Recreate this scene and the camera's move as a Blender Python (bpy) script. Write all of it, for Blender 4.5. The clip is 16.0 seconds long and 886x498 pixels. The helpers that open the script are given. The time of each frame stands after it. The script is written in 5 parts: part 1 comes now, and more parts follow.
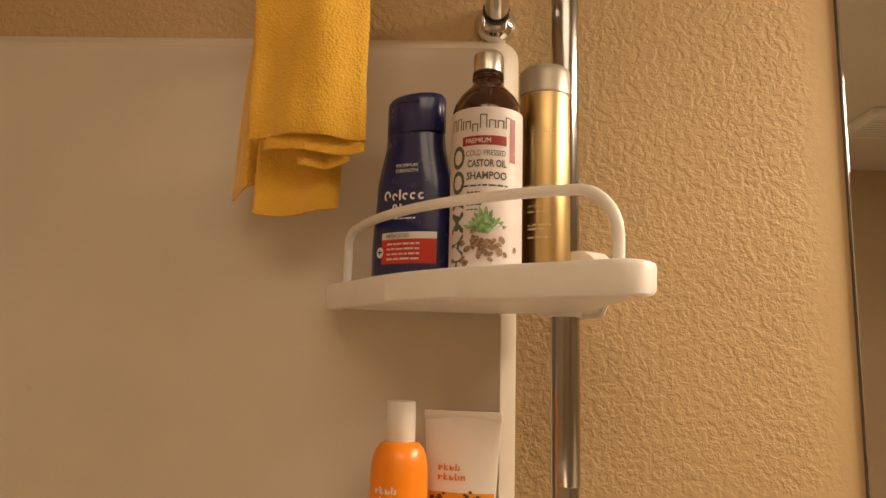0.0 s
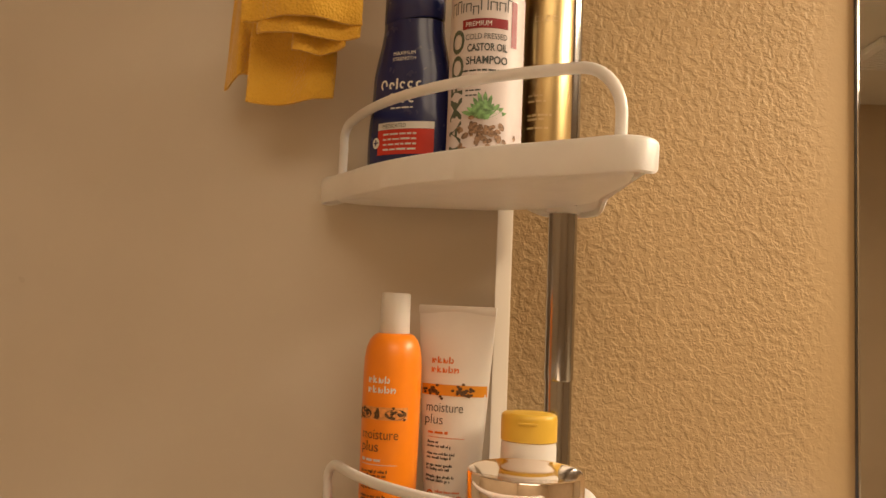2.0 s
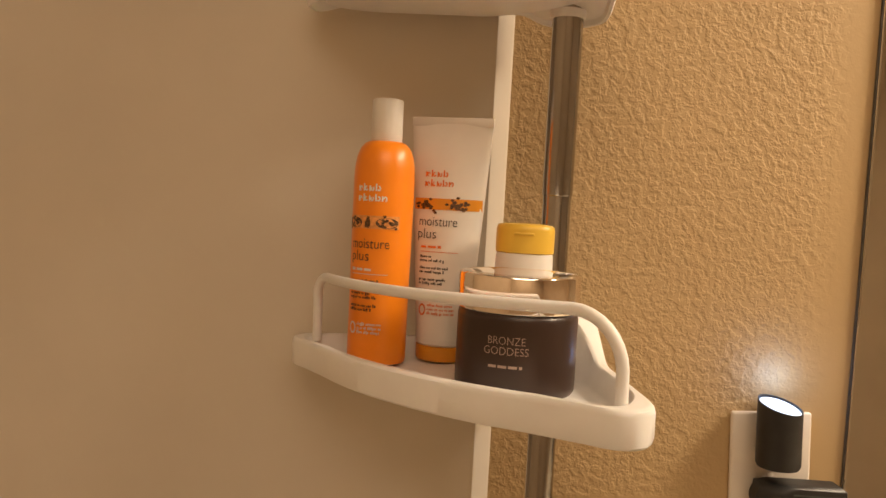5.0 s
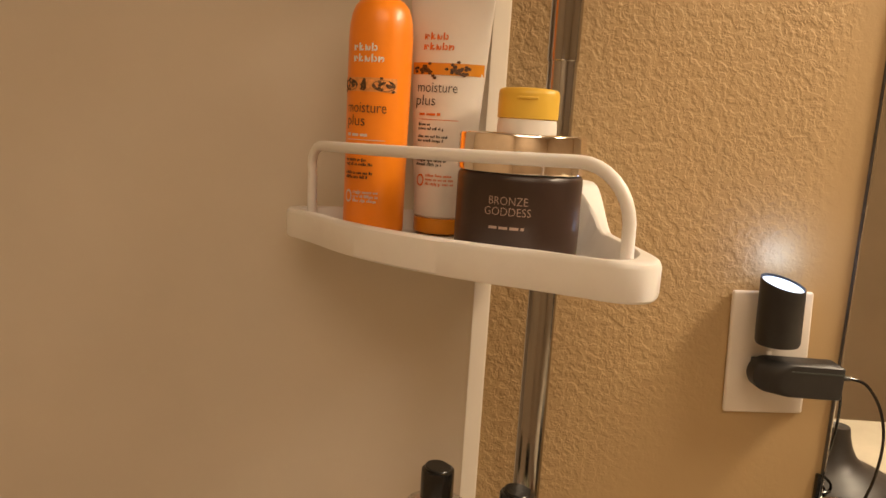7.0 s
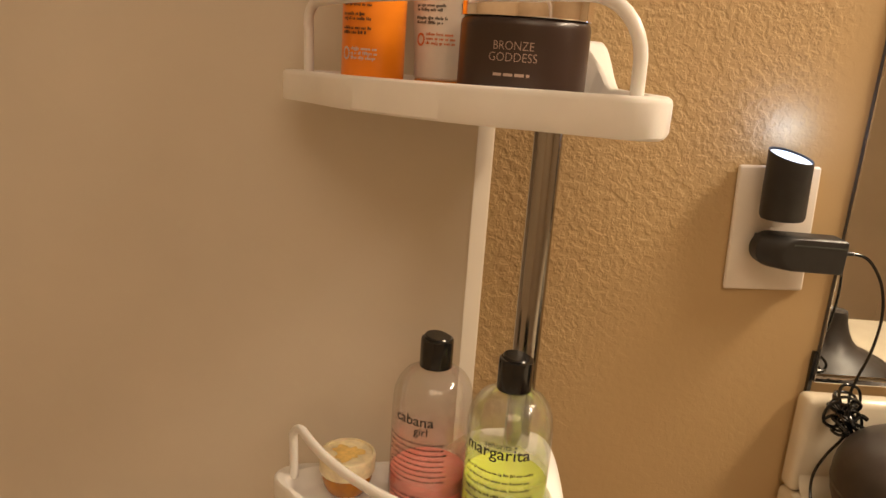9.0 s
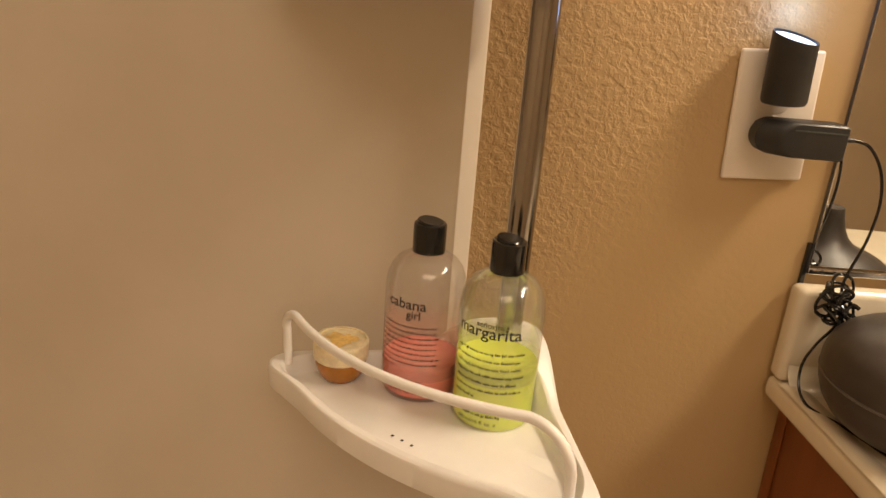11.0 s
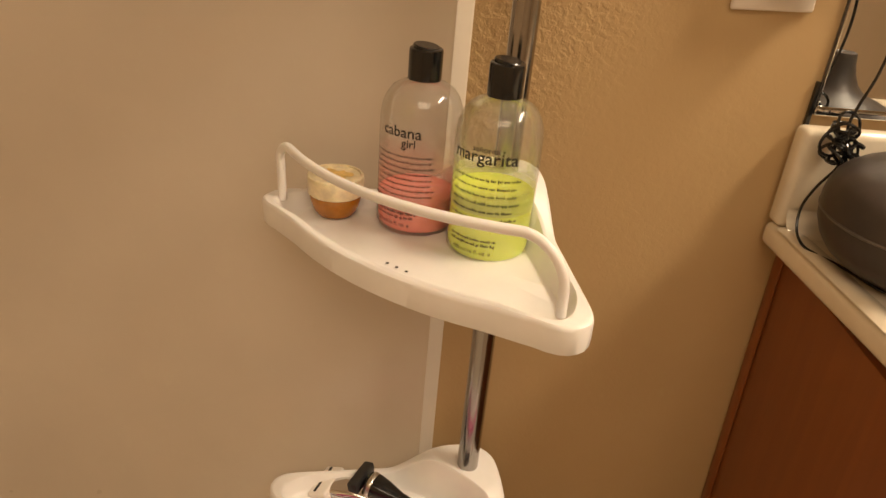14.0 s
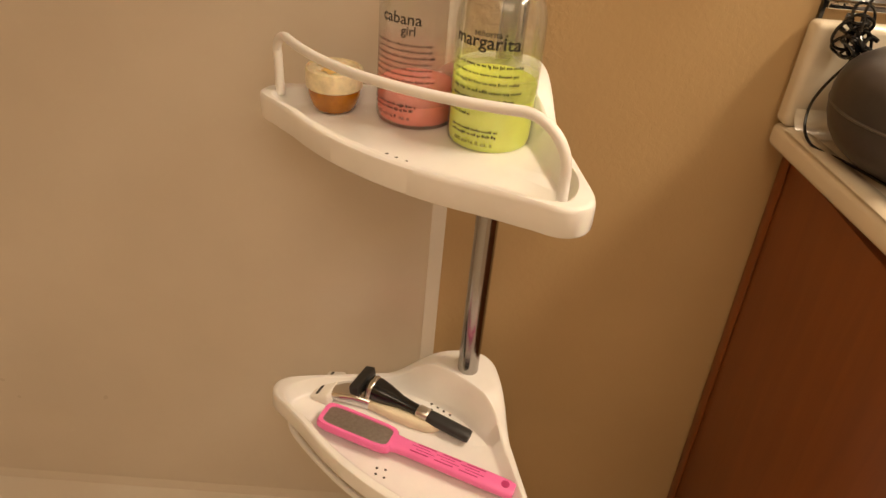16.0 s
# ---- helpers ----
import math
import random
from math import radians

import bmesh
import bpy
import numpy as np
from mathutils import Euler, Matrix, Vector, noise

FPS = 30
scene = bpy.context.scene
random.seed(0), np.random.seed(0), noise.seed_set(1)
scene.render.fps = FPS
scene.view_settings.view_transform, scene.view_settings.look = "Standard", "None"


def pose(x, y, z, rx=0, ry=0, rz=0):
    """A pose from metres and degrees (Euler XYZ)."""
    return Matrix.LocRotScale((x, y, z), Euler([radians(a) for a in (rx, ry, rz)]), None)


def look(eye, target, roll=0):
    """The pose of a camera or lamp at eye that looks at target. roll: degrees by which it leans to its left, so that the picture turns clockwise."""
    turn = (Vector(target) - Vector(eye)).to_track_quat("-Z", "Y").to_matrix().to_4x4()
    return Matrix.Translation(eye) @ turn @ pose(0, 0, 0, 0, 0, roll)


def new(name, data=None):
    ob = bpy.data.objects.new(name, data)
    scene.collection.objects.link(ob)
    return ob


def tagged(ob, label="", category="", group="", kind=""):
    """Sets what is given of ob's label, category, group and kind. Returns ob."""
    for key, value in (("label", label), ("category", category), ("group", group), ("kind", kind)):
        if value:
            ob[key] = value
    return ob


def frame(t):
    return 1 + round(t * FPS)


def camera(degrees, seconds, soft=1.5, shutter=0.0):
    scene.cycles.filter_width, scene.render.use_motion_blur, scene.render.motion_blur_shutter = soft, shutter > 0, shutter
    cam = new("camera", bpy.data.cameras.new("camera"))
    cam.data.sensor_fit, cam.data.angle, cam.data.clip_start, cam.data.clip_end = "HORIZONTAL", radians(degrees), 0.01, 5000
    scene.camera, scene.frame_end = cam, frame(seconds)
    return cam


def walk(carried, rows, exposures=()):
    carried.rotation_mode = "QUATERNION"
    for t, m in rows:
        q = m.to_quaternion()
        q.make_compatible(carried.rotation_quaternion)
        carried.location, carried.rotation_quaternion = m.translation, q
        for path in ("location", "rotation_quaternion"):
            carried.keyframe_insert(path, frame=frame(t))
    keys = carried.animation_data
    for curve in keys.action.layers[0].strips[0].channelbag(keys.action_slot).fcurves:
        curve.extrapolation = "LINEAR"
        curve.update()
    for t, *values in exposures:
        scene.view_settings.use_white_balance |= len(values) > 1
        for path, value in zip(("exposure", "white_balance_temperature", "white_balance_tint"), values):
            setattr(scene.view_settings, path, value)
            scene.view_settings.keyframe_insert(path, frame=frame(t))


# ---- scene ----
cam = camera(62.1, 16.0)
PATH = [
    (0, (0.047, 0.027, 1.451), (-0.021, 1.999, 1.782), 1.5),
    (0.5, (0.047, 0.031, 1.441), (-0.015, 2.008, 1.736), 1.7),
    (1, (0.046, 0.034, 1.431), (-0.009, 2.017, 1.686), 1.9),
    (1.5, (0.047, 0.036, 1.422), (-0.011, 2.025, 1.632), 2.2),
    (2, (0.048, 0.042, 1.413), (-0.006, 2.034, 1.575), 2.4),
    (2.5, (0.046, 0.048, 1.399), (0.003, 2.043, 1.528), 2.5),
    (3, (0.05, 0.052, 1.386), (0.004, 2.05, 1.464), 2.7),
    (3.5, (0.05, 0.058, 1.372), (0.011, 2.058, 1.403), 2.9),
    (4, (0.053, 0.063, 1.358), (0.009, 2.063, 1.349), 2.9),
    (6.5, (0.056, 0.089, 1.307), (0.033, 2.069, 1.025), 3.5),
    (7, (0.056, 0.091, 1.295), (0.037, 2.063, 0.962), 3.6),
    (7.5, (0.054, 0.093, 1.284), (0.042, 2.056, 0.903), 3.8),
    (8, (0.054, 0.093, 1.271), (0.045, 2.045, 0.836), 3.9),
    (8.5, (0.055, 0.093, 1.257), (0.051, 2.033, 0.772), 4.0),
    (11, (0.064, 0.088, 1.202), (0.084, 1.96, 0.496), 4.5),
    (11.5, (0.065, 0.087, 1.191), (0.089, 1.94, 0.44), 4.7),
    (12, (0.065, 0.084, 1.179), (0.093, 1.92, 0.386), 4.8),
    (12.5, (0.068, 0.081, 1.167), (0.096, 1.898, 0.332), 4.8),
    (13, (0.07, 0.077, 1.155), (0.101, 1.878, 0.286), 5.0),
    (13.5, (0.072, 0.075, 1.149), (0.105, 1.856, 0.241), 5.1),
    (14, (0.074, 0.072, 1.14), (0.111, 1.835, 0.196), 5.2),
    (14.5, (0.076, 0.07, 1.133), (0.116, 1.812, 0.152), 5.3),
    (15, (0.078, 0.066, 1.123), (0.119, 1.788, 0.106), 5.4),
    (15.5, (0.079, 0.062, 1.114), (0.12, 1.762, 0.061), 5.5),
    (16, (0.08, 0.057, 1.101), (0.121, 1.738, 0.019), 5.5),
]
# the clip's camera brightens a little as it sinks into the darker part of the room
EXPOSURES = [(0.0, -0.22), (4.0, -0.22), (6.5, -0.22), (8.5, -0.13), (12.0, -0.02), (16.0, 0.10)]
walk(cam, [(t, look(eye, target, roll)) for t, eye, target, roll in PATH], EXPOSURES)

# ---------------------------------------------------------------- light
world = bpy.data.worlds.new("world")
scene.world = world
world.use_nodes = True
world.node_tree.nodes["Background"].inputs[0].default_value = (1.0, 0.72, 0.45, 1)
world.node_tree.nodes["Background"].inputs[1].default_value = 0.02


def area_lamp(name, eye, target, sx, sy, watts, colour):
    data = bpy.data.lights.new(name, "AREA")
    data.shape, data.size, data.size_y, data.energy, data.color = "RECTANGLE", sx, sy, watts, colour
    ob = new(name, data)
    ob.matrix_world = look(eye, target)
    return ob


# the warm bulbs over the vanity mirror
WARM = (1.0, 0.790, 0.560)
area_lamp("vanity_light", (1.02, 0.56, 2.00), (0.48, 0.40, 0.9), 0.96, 0.16, 28.5, WARM)
# added overhead panel, stands in for light bounced around the room
area_lamp("bounce_fill", (0.25, -1.00, 2.38), (0.25, -0.95, 0.0), 1.30, 1.20, 20.5, WARM)

# ---------------------------------------------------------------- materials


def rgb(r, g, b):
    """A colour from linear values."""
    return (r, g, b, 1.0)


class Mat:
    def __init__(self, name):
        self.m = bpy.data.materials.new(name)
        self.m.use_nodes = True
        self.t = self.m.node_tree
        self.b = self.t.nodes["Principled BSDF"]

    def node(self, kind, **values):
        n = self.t.nodes.new(kind)
        for k, v in values.items():
            n.inputs[k].default_value = v
        return n

    def link(self, a, b):
        self.t.links.new(a, b)

    def coords(self):
        return self.node("ShaderNodeTexCoord").outputs["Object"]

    def noise(self, scale, detail=4.0, rough=0.55, warp=0.0):
        n = self.node("ShaderNodeTexNoise", Scale=scale, Detail=detail, Roughness=rough, Distortion=warp)
        self.link(self.coords(), n.inputs["Vector"])
        return n.outputs["Fac"]

    def ramp(self, fac, stops):
        r = self.node("ShaderNodeValToRGB")
        el = r.color_ramp.elements
        while len(el) < len(stops):
            el.new(0.5)
        for e, (p, c) in zip(el, stops):
            e.position, e.color = p, c
        self.link(fac, r.inputs["Fac"])
        return r.outputs["Color"]

    def bump(self, fac, strength, distance, under=None):
        b = self.node("ShaderNodeBump", Strength=strength, Distance=distance)
        self.link(fac, b.inputs["Height"])
        if under is not None:
            self.link(under, b.inputs["Normal"])
        return b.outputs["Normal"]


def paint(name, colour, rough=0.4, spread=0.12, scale=30.0, bump=0.08, metal=0.0, coat=0.0, transmission=0.0, ior=1.45, sss=0.0):
    """A surface with stains at a large scale, a fine grain and small relief."""
    m = Mat(name)
    lo = rgb(*[c * (1 - spread) for c in colour])
    hi = rgb(*[min(1, c * (1 + spread)) for c in colour])
    m.link(m.ramp(m.noise(scale, 5.0), [(0.3, lo), (0.7, hi)]), m.b.inputs["Base Color"])
    r = m.node("ShaderNodeMapRange")
    r.inputs["To Min"].default_value, r.inputs["To Max"].default_value = rough * 0.8, min(1, rough * 1.25)
    m.link(m.noise(scale * 3.1, 3.0), r.inputs["Value"])
    m.link(r.outputs["Result"], m.b.inputs["Roughness"])
    if bump:
        m.link(m.bump(m.noise(scale * 25, 2.0), bump, 0.0006), m.b.inputs["Normal"])
    m.b.inputs["Metallic"].default_value = metal
    m.b.inputs["Coat Weight"].default_value = coat
    m.b.inputs["Transmission Weight"].default_value = transmission
    m.b.inputs["IOR"].default_value = ior
    if sss:
        m.b.inputs["Subsurface Weight"].default_value = sss
        m.b.inputs["Subsurface Radius"].default_value = (0.01, 0.006, 0.003)
        m.b.inputs["Subsurface Scale"].default_value = 0.5
    return m.m


def wall_paint():
    """Tan drywall paint over a sprayed and knocked-down texture."""
    m = Mat("textured_wall_paint")
    m.link(m.ramp(m.noise(3.0, 6.0), [(0.3, rgb(0.445, 0.305, 0.148)), (0.7, rgb(0.505, 0.352, 0.178))]), m.b.inputs["Base Color"])
    m.b.inputs["Roughness"].default_value = 0.62
    # plateaus with narrow creases; the sprayed coat thins out towards the mirror and low on the wall
    split = m.node("ShaderNodeSeparateXYZ")
    m.link(m.coords(), split.inputs[0])

    def sums(op, one, two, three=None):
        n = m.node("ShaderNodeMath")
        n.operation = op
        for k, v in enumerate((one, two, three)):
            if v is None:
                continue
            if isinstance(v, float):
                n.inputs[k].default_value = v
            else:
                m.link(v, n.inputs[k])
        return n.outputs[0]

    def spread(value, lo, hi, out_lo, out_hi):
        r = m.node("ShaderNodeMapRange")
        r.interpolation_type = "SMOOTHSTEP"
        for key, v in (("From Min", lo), ("From Max", hi), ("To Min", out_lo), ("To Max", out_hi)):
            r.inputs[key].default_value = v
        m.link(value, r.inputs["Value"])
        return r.outputs["Result"]
    reach = sums("MULTIPLY_ADD", split.outputs["Z"], 1.6, sums("MULTIPLY_ADD", split.outputs["X"], -2.2, sums("MULTIPLY", m.noise(9.0, 3.0), 0.22)))
    coat = spread(reach, 1.01, 1.30, 0.10, 1.0)
    margin = spread(sums("MULTIPLY_ADD", m.noise(14.0, 3.0), 0.03, split.outputs["X"]), 0.395, 0.440, 1.0, 0.06)
    thick = sums("MULTIPLY", coat, margin)
    flats = spread(m.noise(118.0, 2.5, 0.5, 0.25), 0.41, 0.57, 0.0, 1.0)
    pores = spread(m.noise(205.0, 2.0, 0.5, 0.2), 0.40, 0.60, 0.0, 1.0)
    relief = sums("MULTIPLY", sums("MULTIPLY_ADD", pores, 0.45, flats), thick)
    n1 = m.bump(relief, 0.44, 0.0015)
    n2 = m.bump(m.noise(420.0, 3.0), 0.10, 0.0006, n1)
    m.link(n2, m.b.inputs["Normal"])
    return m.m


def wood():
    m = Mat("stained_cherry_veneer")
    map_ = m.node("ShaderNodeMapping")
    map_.inputs["Scale"].default_value = (30, 30, 2.2)
    m.link(m.coords(), map_.inputs["Vector"])
    n = m.node("ShaderNodeTexNoise", Scale=1.6, Detail=7.0, Roughness=0.6, Distortion=0.6)
    m.link(map_.outputs["Vector"], n.inputs["Vector"])
    m.link(m.ramp(n.outputs["Fac"], [(0.2, rgb(0.185, 0.052, 0.010)), (0.8, rgb(0.250, 0.074, 0.014))]), m.b.inputs["Base Color"])
    m.b.inputs["Roughness"].default_value = 0.38
    m.link(m.bump(n.outputs["Fac"], 0.15, 0.0008), m.b.inputs["Normal"])
    return m.m


def brushed(name, colour, rough, streak=220.0):
    m = Mat(name)
    map_ = m.node("ShaderNodeMapping")
    map_.inputs["Scale"].default_value = (streak, streak, 1.5)
    m.link(m.coords(), map_.inputs["Vector"])
    n = m.node("ShaderNodeTexNoise", Scale=1.0, Detail=4.0)
    m.link(map_.outputs["Vector"], n.inputs["Vector"])
    m.link(m.ramp(n.outputs["Fac"], [(0.2, rgb(*[c * 0.85 for c in colour])), (0.8, rgb(*colour))]), m.b.inputs["Base Color"])
    r = m.node("ShaderNodeMapRange")
    r.inputs["To Min"].default_value, r.inputs["To Max"].default_value = rough * 0.7, rough * 1.4
    m.link(m.noise(18.0, 5.0), r.inputs["Value"])
    m.link(r.outputs["Result"], m.b.inputs["Roughness"])
    m.b.inputs["Metallic"].default_value = 1.0
    return m.m


def terry():
    m = Mat("yellow_terry")
    m.link(m.ramp(m.noise(14.0, 6.0), [(0.3, rgb(0.74, 0.41, 0.035)), (0.7, rgb(0.86, 0.50, 0.058))]), m.b.inputs["Base Color"])
    m.b.inputs["Roughness"].default_value = 0.95
    m.b.inputs["Sheen Weight"].default_value = 0.35
    v = m.node("ShaderNodeTexVoronoi", Scale=420.0)
    m.link(m.coords(), v.inputs["Vector"])
    n1 = m.bump(v.outputs["Distance"], 0.5, 0.0024)
    m.link(m.bump(m.noise(30.0, 2.0), 0.2, 0.0014, n1), m.b.inputs["Normal"])
    return m.m


def gel_film(name, colour, most):
    """A film of gel that thins upwards, unevenly."""
    m = Mat(name)
    m.b.inputs["Base Color"].default_value = rgb(*colour)
    m.b.inputs["Roughness"].default_value = 0.4
    clear = m.node("ShaderNodeBsdfTransparent")
    where = m.node("ShaderNodeTexCoord")
    split = m.node("ShaderNodeSeparateXYZ")
    m.link(where.outputs["Generated"], split.inputs[0])
    uneven = m.node("ShaderNodeMath")
    uneven.operation = "MULTIPLY_ADD"
    uneven.inputs[1].default_value = 0.45
    m.link(m.noise(90.0, 4.0), uneven.inputs[0])
    m.link(split.outputs["Z"], uneven.inputs[2])
    thin = m.node("ShaderNodeMapRange")
    thin.inputs["From Min"].default_value, thin.inputs["From Max"].default_value = 0.35, 1.2
    thin.inputs["To Min"].default_value, thin.inputs["To Max"].default_value = most, 0.0
    m.link(uneven.outputs[0], thin.inputs["Value"])
    mix = m.node("ShaderNodeMixShader")
    m.link(thin.outputs["Result"], mix.inputs["Fac"])
    m.link(clear.outputs[0], mix.inputs[1])
    m.link(m.b.outputs[0], mix.inputs[2])
    m.link(mix.outputs[0], m.t.nodes["Material Output"].inputs["Surface"])
    return m.m


def clear_plastic():
    """A thin wall of clear plastic: mostly see-through, faintly milky, with a gloss."""
    m = Mat("clear_plastic")
    m.b.inputs["Base Color"].default_value = rgb(0.74, 0.73, 0.68)
    m.b.inputs["Roughness"].default_value = 0.2
    m.b.inputs["Coat Weight"].default_value = 0.8
    m.b.inputs["Coat Roughness"].default_value = 0.14
    clear = m.node("ShaderNodeBsdfTransparent")
    clear.inputs["Color"].default_value = rgb(0.985, 0.985, 0.975)
    haze = m.node("ShaderNodeMapRange")
    haze.inputs["To Min"].default_value, haze.inputs["To Max"].default_value = 0.06, 0.14
    m.link(m.noise(35.0, 5.0), haze.inputs["Value"])
    first = m.node("ShaderNodeMixShader")
    m.link(haze.outputs["Result"], first.inputs["Fac"])
    m.link(clear.outputs[0], first.inputs[1])
    m.link(m.b.outputs[0], first.inputs[2])
    gloss = m.node("ShaderNodeBsdfGlossy")
    gloss.inputs["Roughness"].default_value = 0.09
    edge = m.node("ShaderNodeFresnel")
    edge.inputs["IOR"].default_value = 1.30
    half = m.node("ShaderNodeMath")
    half.operation = "MULTIPLY_ADD"
    half.inputs[1].default_value, half.inputs[2].default_value = 0.36, 0.05
    m.link(edge.outputs[0], half.inputs[0])
    second = m.node("ShaderNodeMixShader")
    m.link(half.outputs[0], second.inputs["Fac"])
    m.link(first.outputs[0], second.inputs[1])
    m.link(gloss.outputs[0], second.inputs[2])
    m.link(second.outputs[0], m.t.nodes["Material Output"].inputs["Surface"])
    return m.m


def glow(name, colour, strength):
    m = Mat(name)
    m.b.inputs["Base Color"].default_value = rgb(0.9, 0.95, 1.0)
    m.b.inputs["Emission Color"].default_value = rgb(*colour)
    m.b.inputs["Emission Strength"].default_value = strength
    return m.m


M_WALL = wall_paint()
M_PANEL = paint("shower_panel_gelcoat", (0.630, 0.565, 0.475), 0.30, 0.05, 4.0, 0.10, coat=0.2)
M_PLAIN = paint("room_wall_paint", (0.56, 0.44, 0.30), 0.7, 0.06, 3.0, 0.1)
M_CEIL = paint("ceiling_paint", (0.72, 0.68, 0.60), 0.8, 0.05, 3.0, 0.1)
M_FLOOR = paint("vinyl_floor", (0.44, 0.36, 0.27), 0.5, 0.15, 6.0, 0.1)
M_WHITE = paint("white_moulded_plastic", (0.81, 0.79, 0.77), 0.34, 0.04, 22.0, 0.05, sss=0.05)
M_STEEL = brushed("stainless_pole", (0.38, 0.36, 0.34), 0.17)
M_CHROME = brushed("chrome", (0.72, 0.71, 0.70), 0.08, 40.0)
M_MIRROR = paint("mirror_silver", (0.86, 0.88, 0.87), 0.015, 0.01, 2.0, 0, metal=1.0)
M_EDGE = paint("dark_mirror_edge", (0.10, 0.09, 0.08), 0.35, 0.3, 40.0)
M_TOWEL = terry()
M_NAVY = paint("navy_bottle_plastic", (0.014, 0.021, 0.105), 0.25, 0.15, 30.0, 0.04, coat=0.3)
M_RED = paint("red_print", (0.62, 0.035, 0.02), 0.4, 0.06)
M_WPRINT = paint("white_print", (0.78, 0.77, 0.75), 0.45, 0.05)
M_AMBER = paint("dark_amber_plastic", (0.034, 0.009, 0.004), 0.12, 0.2, 30.0, 0.02, coat=0.6)
M_PAPER = paint("white_paper_label", (0.66, 0.585, 0.575), 0.45, 0.06, 35.0, 0.05)
M_GREY = paint("grey_print", (0.055, 0.065, 0.06), 0.45, 0.1)
M_FINE = paint("fine_brown_print", (0.034, 0.028, 0.020), 0.5, 0.3, 600.0)
M_OLIVE = paint("olive_grey_print", (0.085, 0.105, 0.075), 0.45, 0.2)
M_THIN = paint("soft_grey_print", (0.12, 0.105, 0.09), 0.45, 0.1)
M_BLACK = paint("black_plastic", (0.007, 0.007, 0.007), 0.22, 0.3, 40.0, 0.05, coat=0.3)
M_MATT = paint("matt_black_plastic", (0.022, 0.021, 0.021), 0.45, 0.25, 30.0, 0.12)
M_DUSK = paint("dusky_brown_plastic", (0.046, 0.036, 0.030), 0.42, 0.2, 30.0, 0.10)
M_MAROON = paint("maroon_print", (0.26, 0.014, 0.02), 0.45, 0.1)
M_GREEN = paint("green_print", (0.19, 0.36, 0.14), 0.45, 0.6, 260.0)
M_BROWN = paint("brown_print", (0.27, 0.165, 0.10), 0.45, 0.8, 420.0)
M_SILVER = brushed("satin_silver_cap", (0.66, 0.63, 0.58), 0.28, 60.0)
M_GOLD = brushed("gold_foil_bottle", (0.60, 0.44, 0.20), 0.33, 90.0)
M_PALE = paint("pale_silver_plastic", (0.42, 0.38, 0.32), 0.35, 0.05, 30.0, 0.03, metal=0.35)
M_FADED = paint("pale_gold_print", (0.62, 0.47, 0.24), 0.45, 0.1)
M_ORANGE = paint("orange_bottle_plastic", (0.90, 0.255, 0.010), 0.33, 0.05, 25.0, 0.04, coat=0.15)
M_OPRINT = paint("orange_print", (0.70, 0.16, 0.015), 0.45, 0.15)
M_FRUIT = paint("fruit_picture_print", (0.10, 0.045, 0.015), 0.45, 0.9, 500.0)
M_PULP = paint("fruit_pulp_print", (0.75, 0.30, 0.08), 0.45, 0.2, 300.0)
M_TUBE = paint("white_tube_plastic", (0.74, 0.70, 0.65), 0.35, 0.04, 25.0, 0.04, sss=0.05)
M_YELLOW = paint("yellow_cap_plastic", (0.70, 0.44, 0.055), 0.35, 0.06, 30.0, 0.05)
M_AMBERCAP = paint("amber_cap_plastic", (0.72, 0.28, 0.02), 0.3, 0.08, 30.0, 0.04)
M_BRONZE = paint("brown_jar_glaze", (0.034, 0.017, 0.012), 0.35, 0.12, 25.0, 0.03, coat=0.15)
M_ROSE = paint("polished_copper_lid", (0.96, 0.87, 0.80), 0.07, 0.05, 20.0, 0, metal=1.0)
M_ROSELINE = paint("pale_copper_print", (0.42, 0.30, 0.24), 0.45, 0.1)
M_CLEAR = clear_plastic()
M_PINKGEL = paint("pink_gel", (0.88, 0.25, 0.21), 0.25, 0.10, 60.0, 0.02, sss=0.2)
M_LIMEGEL = paint("lime_gel", (0.77, 0.89, 0.13), 0.25, 0.06, 60.0, 0.02, sss=0.2)
M_PINKFILM = gel_film("pink_gel_film", (0.88, 0.32, 0.26), 0.42)
M_LIMEFILM = gel_film("lime_gel_film", (0.78, 0.88, 0.20), 0.70)
M_INK = paint("black_ink", (0.022, 0.020, 0.018), 0.5, 0.2)
M_SALVE = paint("amber_salve", (0.40, 0.15, 0.006), 0.2, 0.25, 60.0, 0.05, sss=0.2, coat=0.4)
M_SMEAR = paint("yellow_smear", (0.80, 0.55, 0.18), 0.35, 0.2, 200.0, 0.1)
M_FROST = paint("frosted_lid_plastic", (0.85, 0.73, 0.50), 0.32, 0.20, 110.0, 0.08, transmission=0.06, sss=0.2)
M_PINK = paint("pink_plastic", (0.85, 0.17, 0.44), 0.35, 0.05, 40.0, 0.05)
M_DPINK = paint("deep_pink_plastic", (0.48, 0.04, 0.17), 0.4, 0.08, 40.0, 0.05)
M_FOIL = paint("grey_file_metal", (0.36, 0.34, 0.31), 0.38, 0.12, 300.0, 0.5, metal=1.0)
M_CREAM = paint("cream_plastic", (0.72, 0.64, 0.47), 0.4, 0.06, 40.0, 0.05)
M_PLATE = paint("outlet_plate_plastic", (0.76, 0.69, 0.61), 0.35, 0.03, 30.0, 0.03)
M_COUNTER = paint("cultured_marble", (0.72, 0.64, 0.50), 0.18, 0.10, 9.0, 0.03, coat=0.4)
M_WOOD = wood()
M_GLOW = glow("night_light_lens", (0.42, 0.68, 1.0), 0.95)
M_HOLE = paint("dark_hole", (0.04, 0.035, 0.03), 0.8, 0.2)

# ---------------------------------------------------------------- builders


